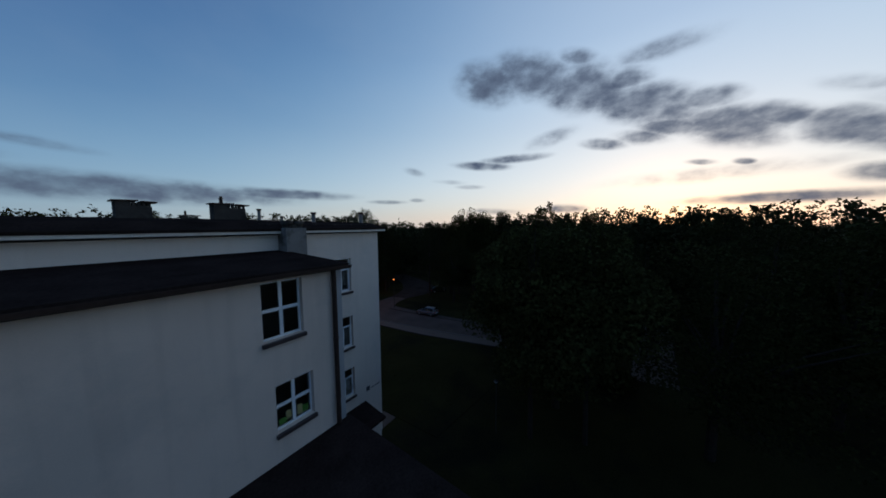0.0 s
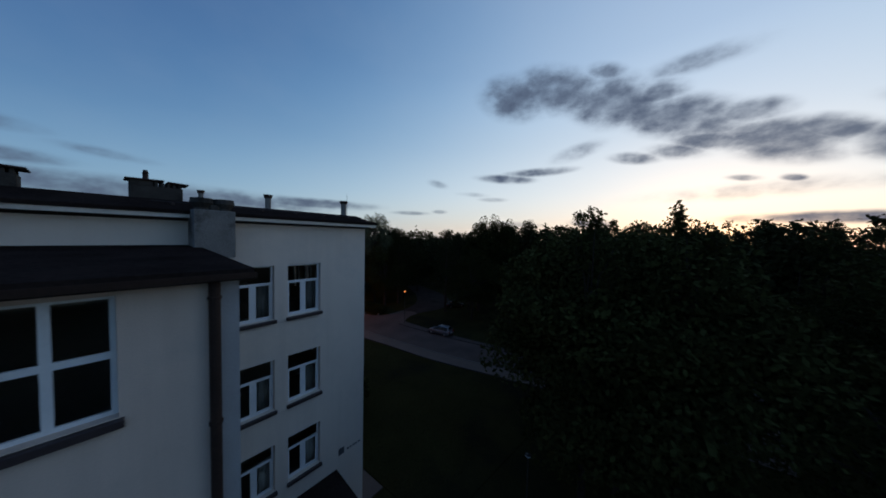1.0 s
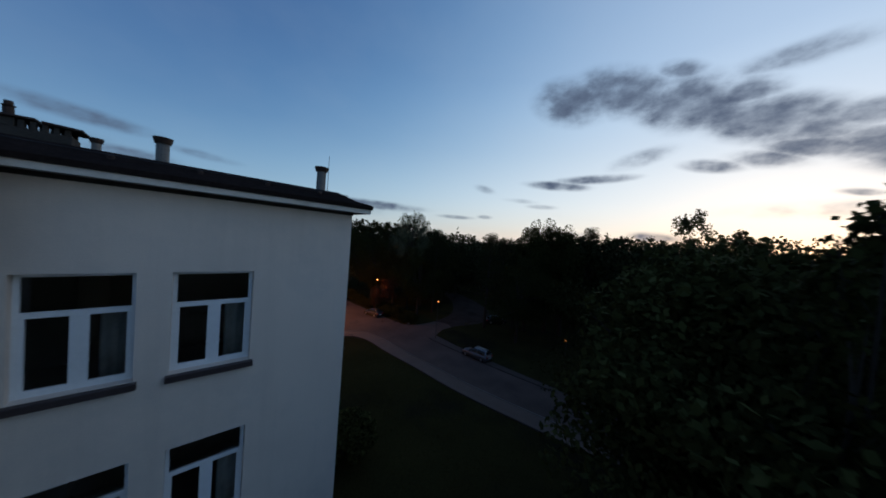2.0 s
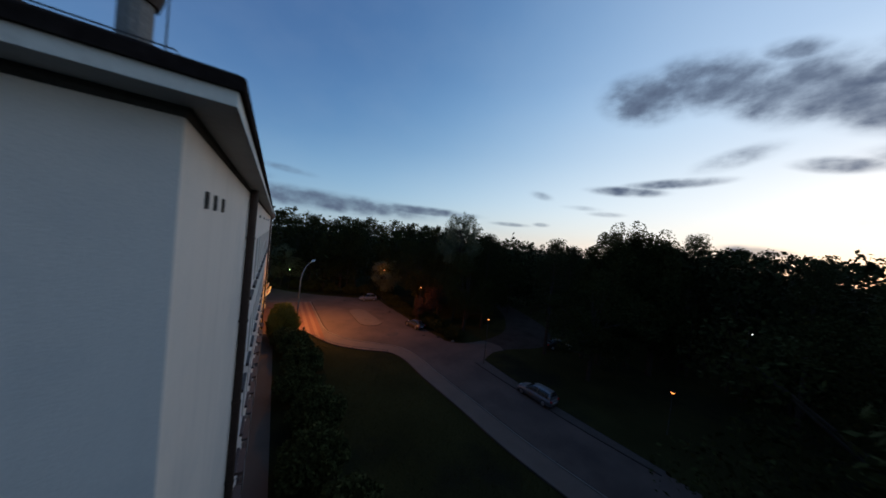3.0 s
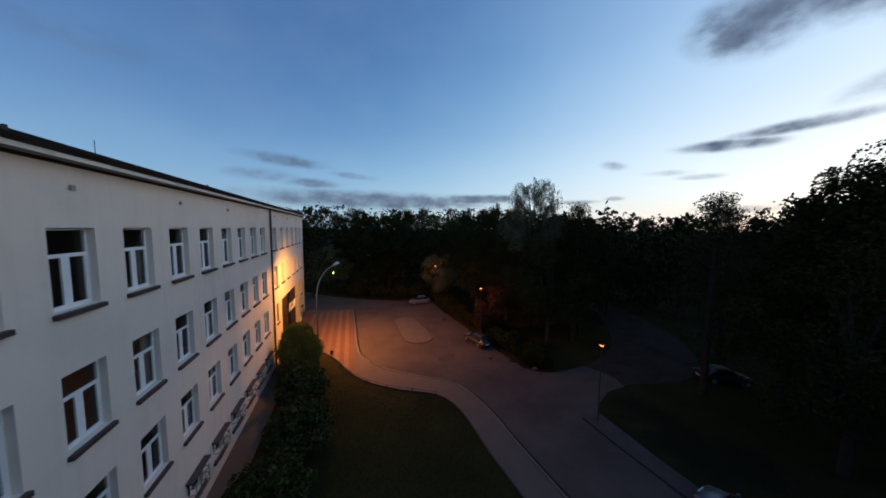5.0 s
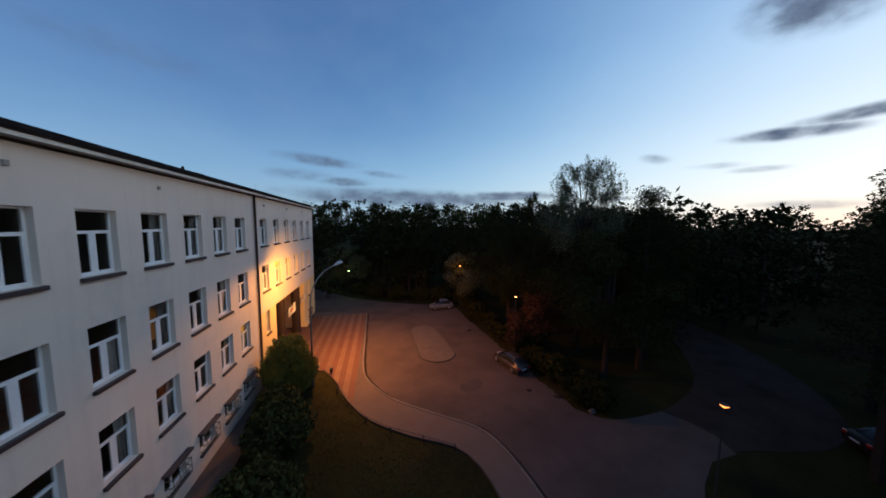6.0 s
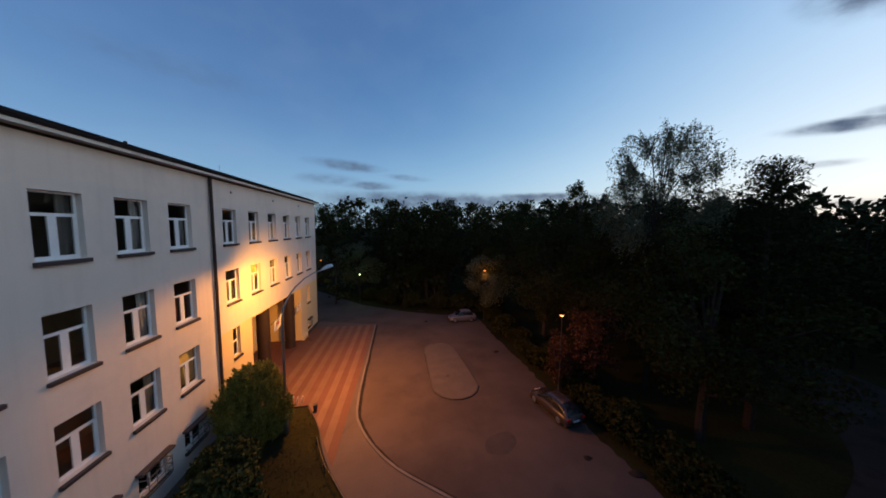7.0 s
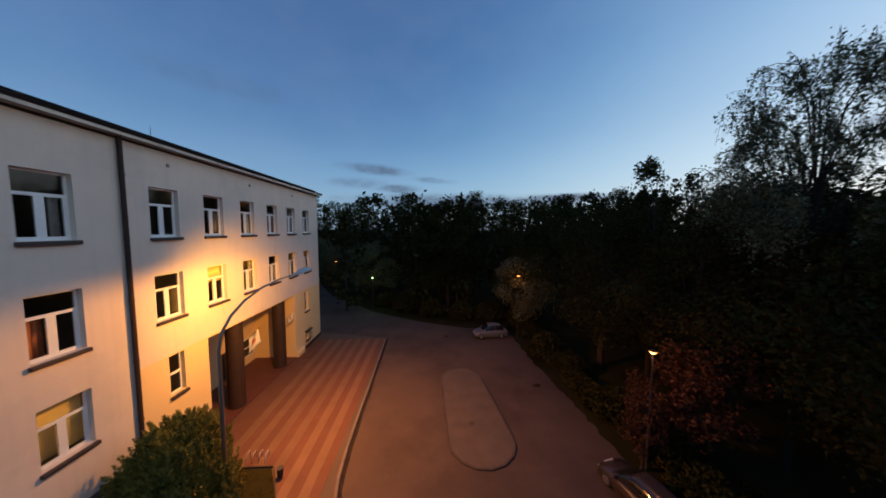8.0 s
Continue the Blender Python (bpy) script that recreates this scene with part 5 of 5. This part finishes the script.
def birch_tree(name, seed, h, r, label, limbs=16, boughs=6, per_twig=13, leaf=0.085, leaf_mat=None):
    """An airy tree: arching limbs, boughs off the limbs, and hanging twigs with fine leaves."""
    rs = np.random.RandomState(seed)
    root = thing(name, label=label, category="tree")
    bm = bmesh.new()
    tube(bm, [(0, 0, -0.2), (0.15, 0.1, h * 0.3), (-0.1, 0.2, h * 0.65), (0.1, 0.1, h * 0.8)], [0.2, 0.15, 0.07, 0.01], 8)
    low, up = h * 0.7, h * 0.28

    def shell(s):
        a = rs.uniform(0, 2 * math.pi)
        u = rs.uniform(-0.75, 1.0)
        f = math.sqrt(max(0.0, 1 - u * u))
        return np.array([r * f * math.cos(a) * s, r * f * math.sin(a) * s, low + (up if u > 0 else h * 0.2) * u * s])

    pts = []
    for i in range(limbs):
        u = 1 - 1.7 * (i + 0.5) / limbs
        f, a = math.sqrt(max(0.0, 1 - u * u)), i * 2.4 + rs.uniform(-0.3, 0.3)
        tip = np.array([r * f * math.cos(a), r * f * math.sin(a), 0.0]) * rs.uniform(0.68, 0.9)
        tip[2] = low + (up if u > 0 else h * 0.2) * u * rs.uniform(0.78, 0.95)
        z0 = min(h * rs.uniform(0.36, 0.7), tip[2] - 0.5)
        mid = np.array([tip[0] * 0.4, tip[1] * 0.4, z0 + (tip[2] - z0) * 0.65 + 0.5])
        tube(bm, [(0, 0, z0), tuple(mid), tuple(tip)], [0.05, 0.028, 0.01], 5)
        for j in range(boughs):
            s = rs.uniform(0.25, 1.0)
            p0 = mid * (1 - s) + tip * s
            end = p0 + (tip - np.array([0, 0, low])) * 0.22 + rs.normal(size=3) * np.array([r * 0.2, r * 0.2, r * 0.13])
            reach = np.linalg.norm((end - np.array([0, 0, low])) / np.array([r, r, up]))
            if reach > 1.0:
                end = np.array([0, 0, low]) + (end - np.array([0, 0, low])) / reach
            bend = (p0 + end) / 2 + np.array([0, 0, 0.2])
            tube(bm, [tuple(p0), tuple(bend), tuple(end)], [0.026, 0.016, 0.006], 3)
            for q in range(10):
                s = rs.uniform(0.1, 1.05)
                p = (p0 * (1 - s) + bend * s) if q % 2 else (bend * (1 - s) + end * s)
                length = rs.uniform(0.5, 1.7)
                tail = p + np.array([0.22 * rs.normal(), 0.22 * rs.normal(), -length])
                if q % 3 == 0:
                    tube(bm, [tuple(p), tuple(tail)], [0.009, 0.005], 3)
                t = rs.uniform(0, 1, size=(per_twig, 1))
                pts.append(p + (tail - p) * t + rs.normal(size=(per_twig, 3)) * 0.11)
    part("trunk", bm, M_BARK, root)
    pts = np.concatenate(pts)
    obj("crown", quad_mesh("crown", leaf_verts(rs, pts, leaf, 1.5), leaf_mat or M_LEAF_PALE), root)
    return root


def shrub(name, seed, h, r, leaves, size, label, leaf=M_SHRUB_LAMPLIT):
    rs = np.random.RandomState(seed)
    root = thing(name, label=label, category="shrub")
    bm = bmesh.new()
    for i in range(9):
        a = i * 0.7
        tube(bm, [(0.1 * math.cos(a), 0.1 * math.sin(a), -0.1), (r * 0.35 * math.cos(a), r * 0.35 * math.sin(a), h * 0.4), (r * 0.6 * math.cos(a), r * 0.6 * math.sin(a), h * 0.78)], [0.04, 0.025, 0.008], 4)
    part("stem", bm, M_BARK, root)
    k = 70
    d = rs.normal(size=(k, 3))
    d /= np.linalg.norm(d, axis=1)[:, None]
    d[:, 2] = np.abs(d[:, 2]) * 1.3 - 0.3
    cc = d * rs.uniform(0.6, 0.95, size=(k, 1)) * np.array([[r, r, h * 0.52]]) + np.array([[0, 0, h * 0.46]])
    per = leaves // k
    pts = np.concatenate([c + trunc(rs, per) * r * 0.13 for c in cc])
    pts[:, 2] = np.clip(pts[:, 2], 0.03, None)
    obj("foliage", quad_mesh("foliage", leaf_verts(rs, pts, size, 1.8), leaf), root)
    return root


def upright_shrub(name, seed, h, r, shoots, label):
    """A dense egg-shaped evergreen of upright feathery sprays, down to the ground."""
    rs = np.random.RandomState(seed)
    root = thing(name, label=label, category="shrub")
    bm = bmesh.new()
    for i in range(7):
        a = i * 0.9
        tube(bm, [(0.15 * math.cos(a), 0.15 * math.sin(a), -0.1), (r * 0.3 * math.cos(a), r * 0.3 * math.sin(a), h * 0.4), (r * 0.35 * math.cos(a), r * 0.35 * math.sin(a), h * 0.75)], [0.06, 0.04, 0.012], 5)
    part("stem", bm, M_BARK, root)
    t = rs.uniform(0.02, 0.97, shoots)
    a = rs.uniform(0, 2 * math.pi, shoots)
    lump = 1 + 0.12 * np.sin(3 * a + 5 * t) + 0.08 * np.sin(7 * a - 9 * t)
    wide = r * np.sin(np.pi * (0.2 + 0.76 * t)) ** 0.75 * lump * rs.uniform(0.72, 1.0, shoots)
    base = np.stack([wide * np.cos(a), wide * np.sin(a), h * t * 0.92], 1)
    out = np.stack([np.cos(a) * 0.45, np.sin(a) * 0.45, np.full(shoots, 0.95)], 1) + rs.normal(size=(shoots, 3)) * 0.16
    out /= np.linalg.norm(out, axis=1)[:, None]
    long = rs.uniform(0.35, 0.75, shoots)
    per = 72
    s = rs.uniform(0, 1, size=(shoots, per, 1))
    centers = base[:, None, :] + out[:, None, :] * s * long[:, None, None] + rs.normal(size=(shoots, per, 3)) * 0.075 * (1.15 - s)
    along = out[:, None, :] + rs.normal(size=(shoots, per, 3)) * 0.45
    along /= np.linalg.norm(along, axis=2)[..., None]
    side = np.cross(along, rs.normal(size=(shoots, per, 3)))
    side /= np.linalg.norm(side, axis=2)[..., None] + 1e-9
    size = rs.uniform(0.6, 1.3, size=(shoots, per, 1))
    along, side = along * 0.08 * size, side * 0.016 * size
    v = np.stack([centers - along, centers - side, centers + along, centers + side], 2).reshape(-1, 3)
    v[:, 2] = np.maximum(v[:, 2], 0.02)
    obj("foliage", quad_mesh("foliage", v, M_SHRUB_LAMPLIT), root)
    return root


def plant(proto, spots, group):
    """The first spot takes the tree itself, the rest take copies turned and scaled."""
    proto["group"] = group
    for i, (x, y, s, turn) in enumerate(spots):
        m = pose(x, y, -0.1, 0, 0, turn) @ Matrix.Diagonal((s, s, s, 1))
        if i == 0:
            proto.matrix_basis = m
        else:
            made = new(proto.name.split(".")[0])
            for key in ("label", "category", "group"):
                made[key] = proto[key]
            made.matrix_basis = m
            for ch in proto.children:
                c = ch.copy()
                scene.collection.objects.link(c)
                c.parent = made


broad = broadleaf("broadleaf_tree", 52, 15.6, 6.7, 100000, 0.19, M_LEAF_LUSH, "wide broad-leaved tree beside the end of the school", 190, 0.12)
plant(broad, [(10.4, -10.9, 1.0, 0)], "broad-leaved trees round the drive")
oak_a = broadleaf("broadleaf_tree", 3, 15.5, 5.6, 26000, 0.137, M_LEAF, "tall broad-leaved tree with a dense dark green crown")
plant(oak_a, [(18.0, -7.5, 1.04, 0), (27.5, -28.5, 1.05, 80), (10.5, -21.0, 0.96, 150), (37.5, -6, 1.1, 200), (30.0, 43.5, 0.9, 40), (34.5, 52, 0.98, 290), (27.5, 63.5, 1.05, 120)], "broad-leaved trees round the drive")
oak_b = broadleaf("broadleaf_tree", 11, 14.0, 4.8, 18000, 0.148, M_LEAF, "broad-leaved tree with a rounded dark green crown")
plant(oak_b, [(23.5, -12.5, 1.0, 20), (33.5, -12, 1.12, 100), (19.5, -30, 1.1, 170), (34.5, 14.5, 0.92, 230), (29.5, 33.8, 0.92, 10), (38, 46, 1.12, 60), (35, 40, 1.06, 130), (37.5, 37.0, 1.04, 280), (40.5, 19.0, 0.95, 210), (15.5, 68, 1.1, 140), (-8, 98, 1.3, 30), (27.8, 49.5, 0.98, 310)], "broad-leaved trees round the drive")
pale_a = broadleaf("broadleaf_tree", 21, 10.5, 4.0, 16000, 0.14, M_LEAF_PALE, "smaller broad-leaved tree with pale olive leaves")
plant(pale_a, [(24.4, 59.3, 0.85, 0), (2.8, 74.5, 0.95, 90), (-10.5, 87, 1.0, 10)], "pale trees at the turning circle")
# stands in for a lamplit branch, with the glow in its leaf colour
rust = broadleaf("broadleaf_tree", 41, 7.2, 1.7, 6000, 0.13, M_LEAF_LAMP_RED, "small tree with leaves reddened for the park lamp's glow")
plant(rust, [(25.7, 39.0, 0.93, 0), (23.5, 39.3, 0.66, 130)], "small trees on the bank")
pine_a = pine("pine_tree", 5, 18.5, 3.3, 11000, 0.082, "tall pine with a dark irregular crown")
plant(pine_a, [(33.8, 34.2, 0.94, 0), (45.5, 25.5, 0.9, 70), (36, 22, 0.93, 200), (47, 0, 0.92, 20), (48, -10, 1.0, 260), (43, -28, 0.98, 310), (52.7, 11.1, 1.08, 100), (46, 50, 0.85, 50), (36.5, 60, 0.95, 170), (20, 71, 1.0, 220), (9, 74, 1.0, 15), (32, -28, 0.95, 75), (54, -26, 1.0, 115), (33, 66.5, 0.95, 280)], "pines at the wood's edge")
birch = birch_tree("birch_tree", 8, 21.7, 4.5, "tall airy birch with thin hanging twigs", 40, 6, 13, 0.09)
plant(birch, [(30.6, 38.7, 1.0, 0)], "birches beside the drive")
airy = birch_tree("slender_tree", 18, 19.0, 2.7, "slender open-crowned tree above its neighbours", 10, 4, 9, 0.16, M_LEAF)
plant(airy, [(29.0, -6.0, 1.12, 0), (31.1, 48.1, 1.04, 60)], "slender trees")
shoots = birch_tree("slender_tree", 27, 17.9, 1.25, "thin young tree whose open top rises above the wide crown", 9, 3, 9, 0.15, M_LEAF)
plant(shoots, [(5.6, -10.0, 1.01, 0), (7.2, -13.6, 1.025, 120)], "thin young trees")
tall = broadleaf("broadleaf_tree", 33, 19.6, 3.1, 40000, 0.21, M_LEAF, "tall narrow broad-leaved tree with a ragged dark crown", 110, 0.7)
plant(tall, [(41.0, 16.9, 0.92, 0), (44.0, 14.6, 0.94, 200), (45.0, 12.2, 0.9, 80)], "tall trees behind the side road")
open_crown = birch_tree("broadleaf_tree", 61, 16.4, 3.0, "broad-leaved tree with an open rounded crown", 24, 5, 9, 0.14, M_LEAF)
plant(open_crown, [(36.6, 36.0, 1.0, 0)], "open-crowned trees")

bush = upright_shrub("egg_shaped_shrub", 4, 4.7, 1.75, 1700, "large dense egg-shaped evergreen shrub beside the school wall")
plant(bush, [(2.4, 37.7, 1.0, 0)], "shrubs along the school wall")
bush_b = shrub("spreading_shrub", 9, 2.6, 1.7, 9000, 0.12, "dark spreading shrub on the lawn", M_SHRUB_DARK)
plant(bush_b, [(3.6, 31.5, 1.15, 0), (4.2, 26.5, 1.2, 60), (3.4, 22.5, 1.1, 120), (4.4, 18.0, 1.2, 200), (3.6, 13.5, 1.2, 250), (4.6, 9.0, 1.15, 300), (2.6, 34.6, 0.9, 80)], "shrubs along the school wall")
bush_c = shrub("hedge_shrub", 14, 2.4, 1.9, 3000, 0.17, "dark unclipped shrub on the bank beside the drive", M_LEAF)
hr = random.Random(12)
bank = []
for k in range(34):
    t = k / 33
    y = 30.5 + 29 * t
    bank.append((25.4 - 1.6 * t + hr.uniform(-0.5, 1.6), y + hr.uniform(-0.6, 0.6), hr.uniform(0.35, 0.95), hr.uniform(0, 360)))
bank += [(20.2, -10.2, 1.0, 15), (18.4, -12.8, 1.1, 200), (21.6, -7.0, 1.0, 100), (16.4, -15.4, 0.9, 300), (24.5, 60, 1.2, 10), (17, 62.8, 1.0, 70), (20.5, 62, 1.1, 170), (13, 64.5, 1.0, 230), (9, 67, 1.1, 290), (5.5, 70, 0.9, 40)]
plant(bush_c, bank, "shrubs on the bank beside the drive")


def far_woods():
    """The wood behind, trunk to crown, out to where single trees cannot be told apart."""
    rs = np.random.RandomState(77)
    spots = []
    while len(spots) < 720:
        # some spots go all round: unseen trees added to dim the south walls
        a = rs.uniform(radians(-45), radians(315)) if rs.uniform() < 0.35 else rs.uniform(radians(-45), radians(150))
        d = 42 + 105 * rs.uniform() ** 1.3
        x, y = 8 + d * math.sin(a), 18 + d * math.cos(a)
        if y < 66 and -50 < x < 40 and y > (-24 if x < 0 else -32):
            continue
        if x < -2 and y < 100 and abs(x - (-6 - (y - 78) * 0.6)) < 7:
            continue
        if abs((y - 28) - (x - 47) * 0.35) < 6 and x < 75:
            continue
        h = rs.uniform(14.2, 18.2) + 5.6 * min(1.0, max(0.0, (d - 50) / 60))
        if 45 < math.degrees(a) < 76:
            h = rs.uniform(11.8, 16.6) + d * 0.025
        spots.append((x, y, h, rs.uniform(2.2, 4.4)))
    pts, bm = [], bmesh.new()
    for x, y, h, r in spots:
        k = 32
        t = rs.uniform(0, 1, size=k)
        a = rs.uniform(0, 2 * math.pi, size=k)
        wid = r * np.sqrt(np.clip(1 - (2 * (t * 0.86 + 0.1) - 1) ** 2, 0.05, 1)) * rs.uniform(0.4, 1.0, size=k)
        cc = np.stack([x + wid * np.cos(a), y + wid * np.sin(a), h * (0.1 + 0.88 * t)], 1)
        pts.append((cc[:, None, :] + rs.normal(size=(k, 13, 3)) * np.array([0.55, 0.55, 0.42])).reshape(-1, 3))
        tube(bm, [(x, y, -0.2), (x, y, h * 0.8)], [0.16, 0.05], 5)
    trunk_me = bpy.data.meshes.new("far_trunks")
    bm.to_mesh(trunk_me)
    bm.free()
    trunk_me.materials.append(M_BARK)
    root = thing("far_woods", label="dark mixed woodland closing the horizon, with unseen trees added behind", category="woods", kind="stuff")
    obj("trunks", trunk_me, root)
    obj("crowns", quad_mesh("far_crowns", leaf_verts(rs, np.concatenate(pts), 0.53, 1.5), M_NEEDLE), root)


far_woods()


def grass():
    rs = np.random.RandomState(5)
    n = 52000
    x = rs.uniform(1.7, 19.5, n)
    y = rs.uniform(-3.0, 40.0, n)
    edge = np.interp(y, [p[1] for p in LAWN_EDGE[::-1]], [p[0] for p in LAWN_EDGE[::-1]])
    keep = x < edge - 0.1
    x, y = x[keep], y[keep]
    n = len(x)
    a = rs.uniform(0, 2 * math.pi, n)
    h = rs.uniform(0.03, 0.08, n)
    w = 0.022
    lean = rs.normal(size=(n, 2)) * 0.05
    base = np.stack([x, y, np.full(n, 0.03)], 1)
    side = np.stack([np.cos(a) * w, np.sin(a) * w, np.zeros(n)], 1)
    up = np.stack([lean[:, 0], lean[:, 1], h], 1)
    v = np.stack([base - side, base + side, base + side * 0.4 + up, base - side * 0.2 + up], 1).reshape(-1, 3)
    tagged(obj("grass", quad_mesh("grass", v, M_GRASS)), label="short dark green grass blades on the lawn", category="grass", kind="stuff")


grass()

# ---- small things by the forecourt ----
bin_root = thing("litter_bin", pose(5.25, 39.6, 0.08), label="dark litter bin on a post at the forecourt's edge", category="bin")
bm = bmesh.new()
cone(bm, 0.12, 0.15, 0.1, 0.5, 0, 0, 12)
part("drum", bm, M_BIN, bin_root)
bm = bmesh.new()
cone(bm, 0.16, 0.16, 0.5, 0.53, 0, 0, 12)
part("rim", bm, M_DARK_STEEL, bin_root)
bm = bmesh.new()
cone(bm, 0.04, 0.04, -0.1, 0.2, 0, 0, 8)
part("post", bm, M_DARK_STEEL, bin_root)

for i in range(4):
    x = 3.0 + 0.32 * i
    rack = thing("bicycle_rack", label="bent steel bicycle hoop on the forecourt", category="bicycle rack", group="bicycle hoops")
    bm = bmesh.new()
    tube(bm, [(x, 40.5, 0.05), (x + 0.05, 40.5, 0.42), (x + 0.06, 40.58, 0.55), (x + 0.06, 40.82, 0.55), (x + 0.05, 40.9, 0.42), (x, 40.9, 0.05)], [0.018] * 6, 6)
    part("hoop", bm, M_LAMP_SHELL, rack, smooth=True)

rail = thing("low_rail", label="low steel rail on short posts round the lawn", category="railing")
posts = [(6.2, 36.6), (7.2, 34.6), (8.6, 32.6), (10.2, 31.2), (12.2, 30.0), (14.0, 28.9)]
for x, y in posts:
    bm = bmesh.new()
    cone(bm, 0.04, 0.04, -0.1, 0.5, x, y, 8)
    part("post", bm, M_DARK_STEEL, rail)
bm = bmesh.new()
tube(bm, [(x, y, 0.46) for x, y in posts], [0.02] * len(posts), 6)
part("bar", bm, M_DARK_STEEL, rail)

def heap(name, x, y, r, h, material, label, category, group=""):
    rr = random.Random(int(x * 31 + y * 7))
    root = thing(name, label=label, category=category, group=group)
    bm = bmesh.new()
    rings = []
    for f, z in ((1.0, 0.0), (0.75, 0.55), (0.35, 0.95)):
        rings.append([bm.verts.new((x + r * f * rr.uniform(0.75, 1.25) * math.cos(a), y + r * f * 0.7 * rr.uniform(0.75, 1.25) * math.sin(a), h * z * rr.uniform(0.8, 1.2) + 0.002)) for a in (2 * math.pi * k / 12 for k in range(12))])
    for r0, r1 in zip(rings, rings[1:]):
        for k in range(12):
            bm.faces.new((r0[k], r0[(k + 1) % 12], r1[(k + 1) % 12], r1[k]))
    bm.faces.new(rings[-1])
    part("mound", bm, material, root)


for x, y, r, h in ((14.2, 61.8, 0.55, 0.16), (14.5, 57.0, 0.22, 0.08), (21.0, 46.9, 0.3, 0.1), (21.7, 33.5, 0.25, 0.06), (23.6, 32.2, 0.4, 0.1)):
    heap("leaf_heap", x, y, r, h, M_DIRT, "small dark heap of leaves and dirt on the asphalt", "leaf heap", "heaps of leaves")
heap("kerb_stone", 24.9, 30.1, 0.3, 0.22, M_KERB, "loose pale kerb stone lying on the verge", "stone")
cover = thing("manhole_cover", label="small round iron cover in the traffic island", category="manhole cover")
bm = bmesh.new()
cone(bm, 0.19, 0.18, 0.03, 0.075, 15.2, 42.9, 16)
part("lid", bm, M_KERB_DARK, cover)

# ---- striped paving, laid last ----
bm = bmesh.new()
prism(bm, [(0.02, 40.35), (1.54, 40.35), (1.54, 56.4), (0.02, 56.4)], 0.06, 0.091)
part("paving_band", bm, M_PAVE_RED, plaza_base, "plain red paving along the wall")
x = 1.55
k = 0
while x < 7.4:
    w = 0.5
    bm = bmesh.new()
    south = 40.35 if x + w < 5.0 else float(np.interp(x, [4.4, 5.9, 6.9, 7.7], [40.35, 38.1, 36.0, 34.5]))
    south_b = 40.35 if x + w < 5.0 else float(np.interp(x + w, [4.4, 5.9, 6.9, 7.7], [40.35, 38.1, 36.0, 34.5]))
    prism(bm, [(x, south), (x + w - 0.012, south_b), (x + w - 0.012, 56.4), (x, 56.4)], 0.06, 0.092 + 0.002 * (k % 2))
    part("paving_stripe", bm, M_PAVE_RED if k % 2 else M_PAVE_PALE, plaza_base)
    x += w
    k += 1

# ---- lamp light ----
def lamp(name, kind, m, energy, color, **more):
    data = bpy.data.lights.new(name, kind)
    data.energy, data.color = energy, color
    for key, value in more.items():
        if key == "size":
            data.shadow_soft_size = value
        if key == "cone":
            data.spot_size = radians(value)
        if key == "blend":
            data.spot_blend = value
    ob = new(name, data)
    ob.matrix_world = m
    return ob


# the lamp's bowl lights all below it; its reflector throws most of the light out over the drive
lamp("street_lamp_light", "SPOT", look((5.8, 41.3, 9.82), (3.7, 41.7, 0)), LAMP_POWER * 0.55, (1.0, 0.39, 0.05), size=0.15, cone=178, blend=0.26)
lamp("street_lamp_side", "SPOT", look((5.7, 41.5, 9.82), (0, 44.2, 7.0)), LAMP_POWER * 0.73, (1.0, 0.425, 0.06), size=0.15, cone=112, blend=1.0)
lamp("street_lamp_throw", "SPOT", look((5.85, 41.4, 9.80), (11.3, 42.8, 0)), LAMP_POWER * 1.88, (1.0, 0.325, 0.08), size=0.12, cone=146, blend=1.0)
lamp("park_lamp_light", "POINT", pose(22.95, 38.5, 6.45), 40, (1.0, 0.3, 0.07), size=0.1)
lamp("far_park_lamp_light", "POINT", pose(22.6, 56.6, 6.75), 30, (1.0, 0.36, 0.1), size=0.1)
lamp("greenish_park_lamp_light", "POINT", pose(4.1, 67.3, 4.7), 22, (0.55, 1.0, 0.35), size=0.1)
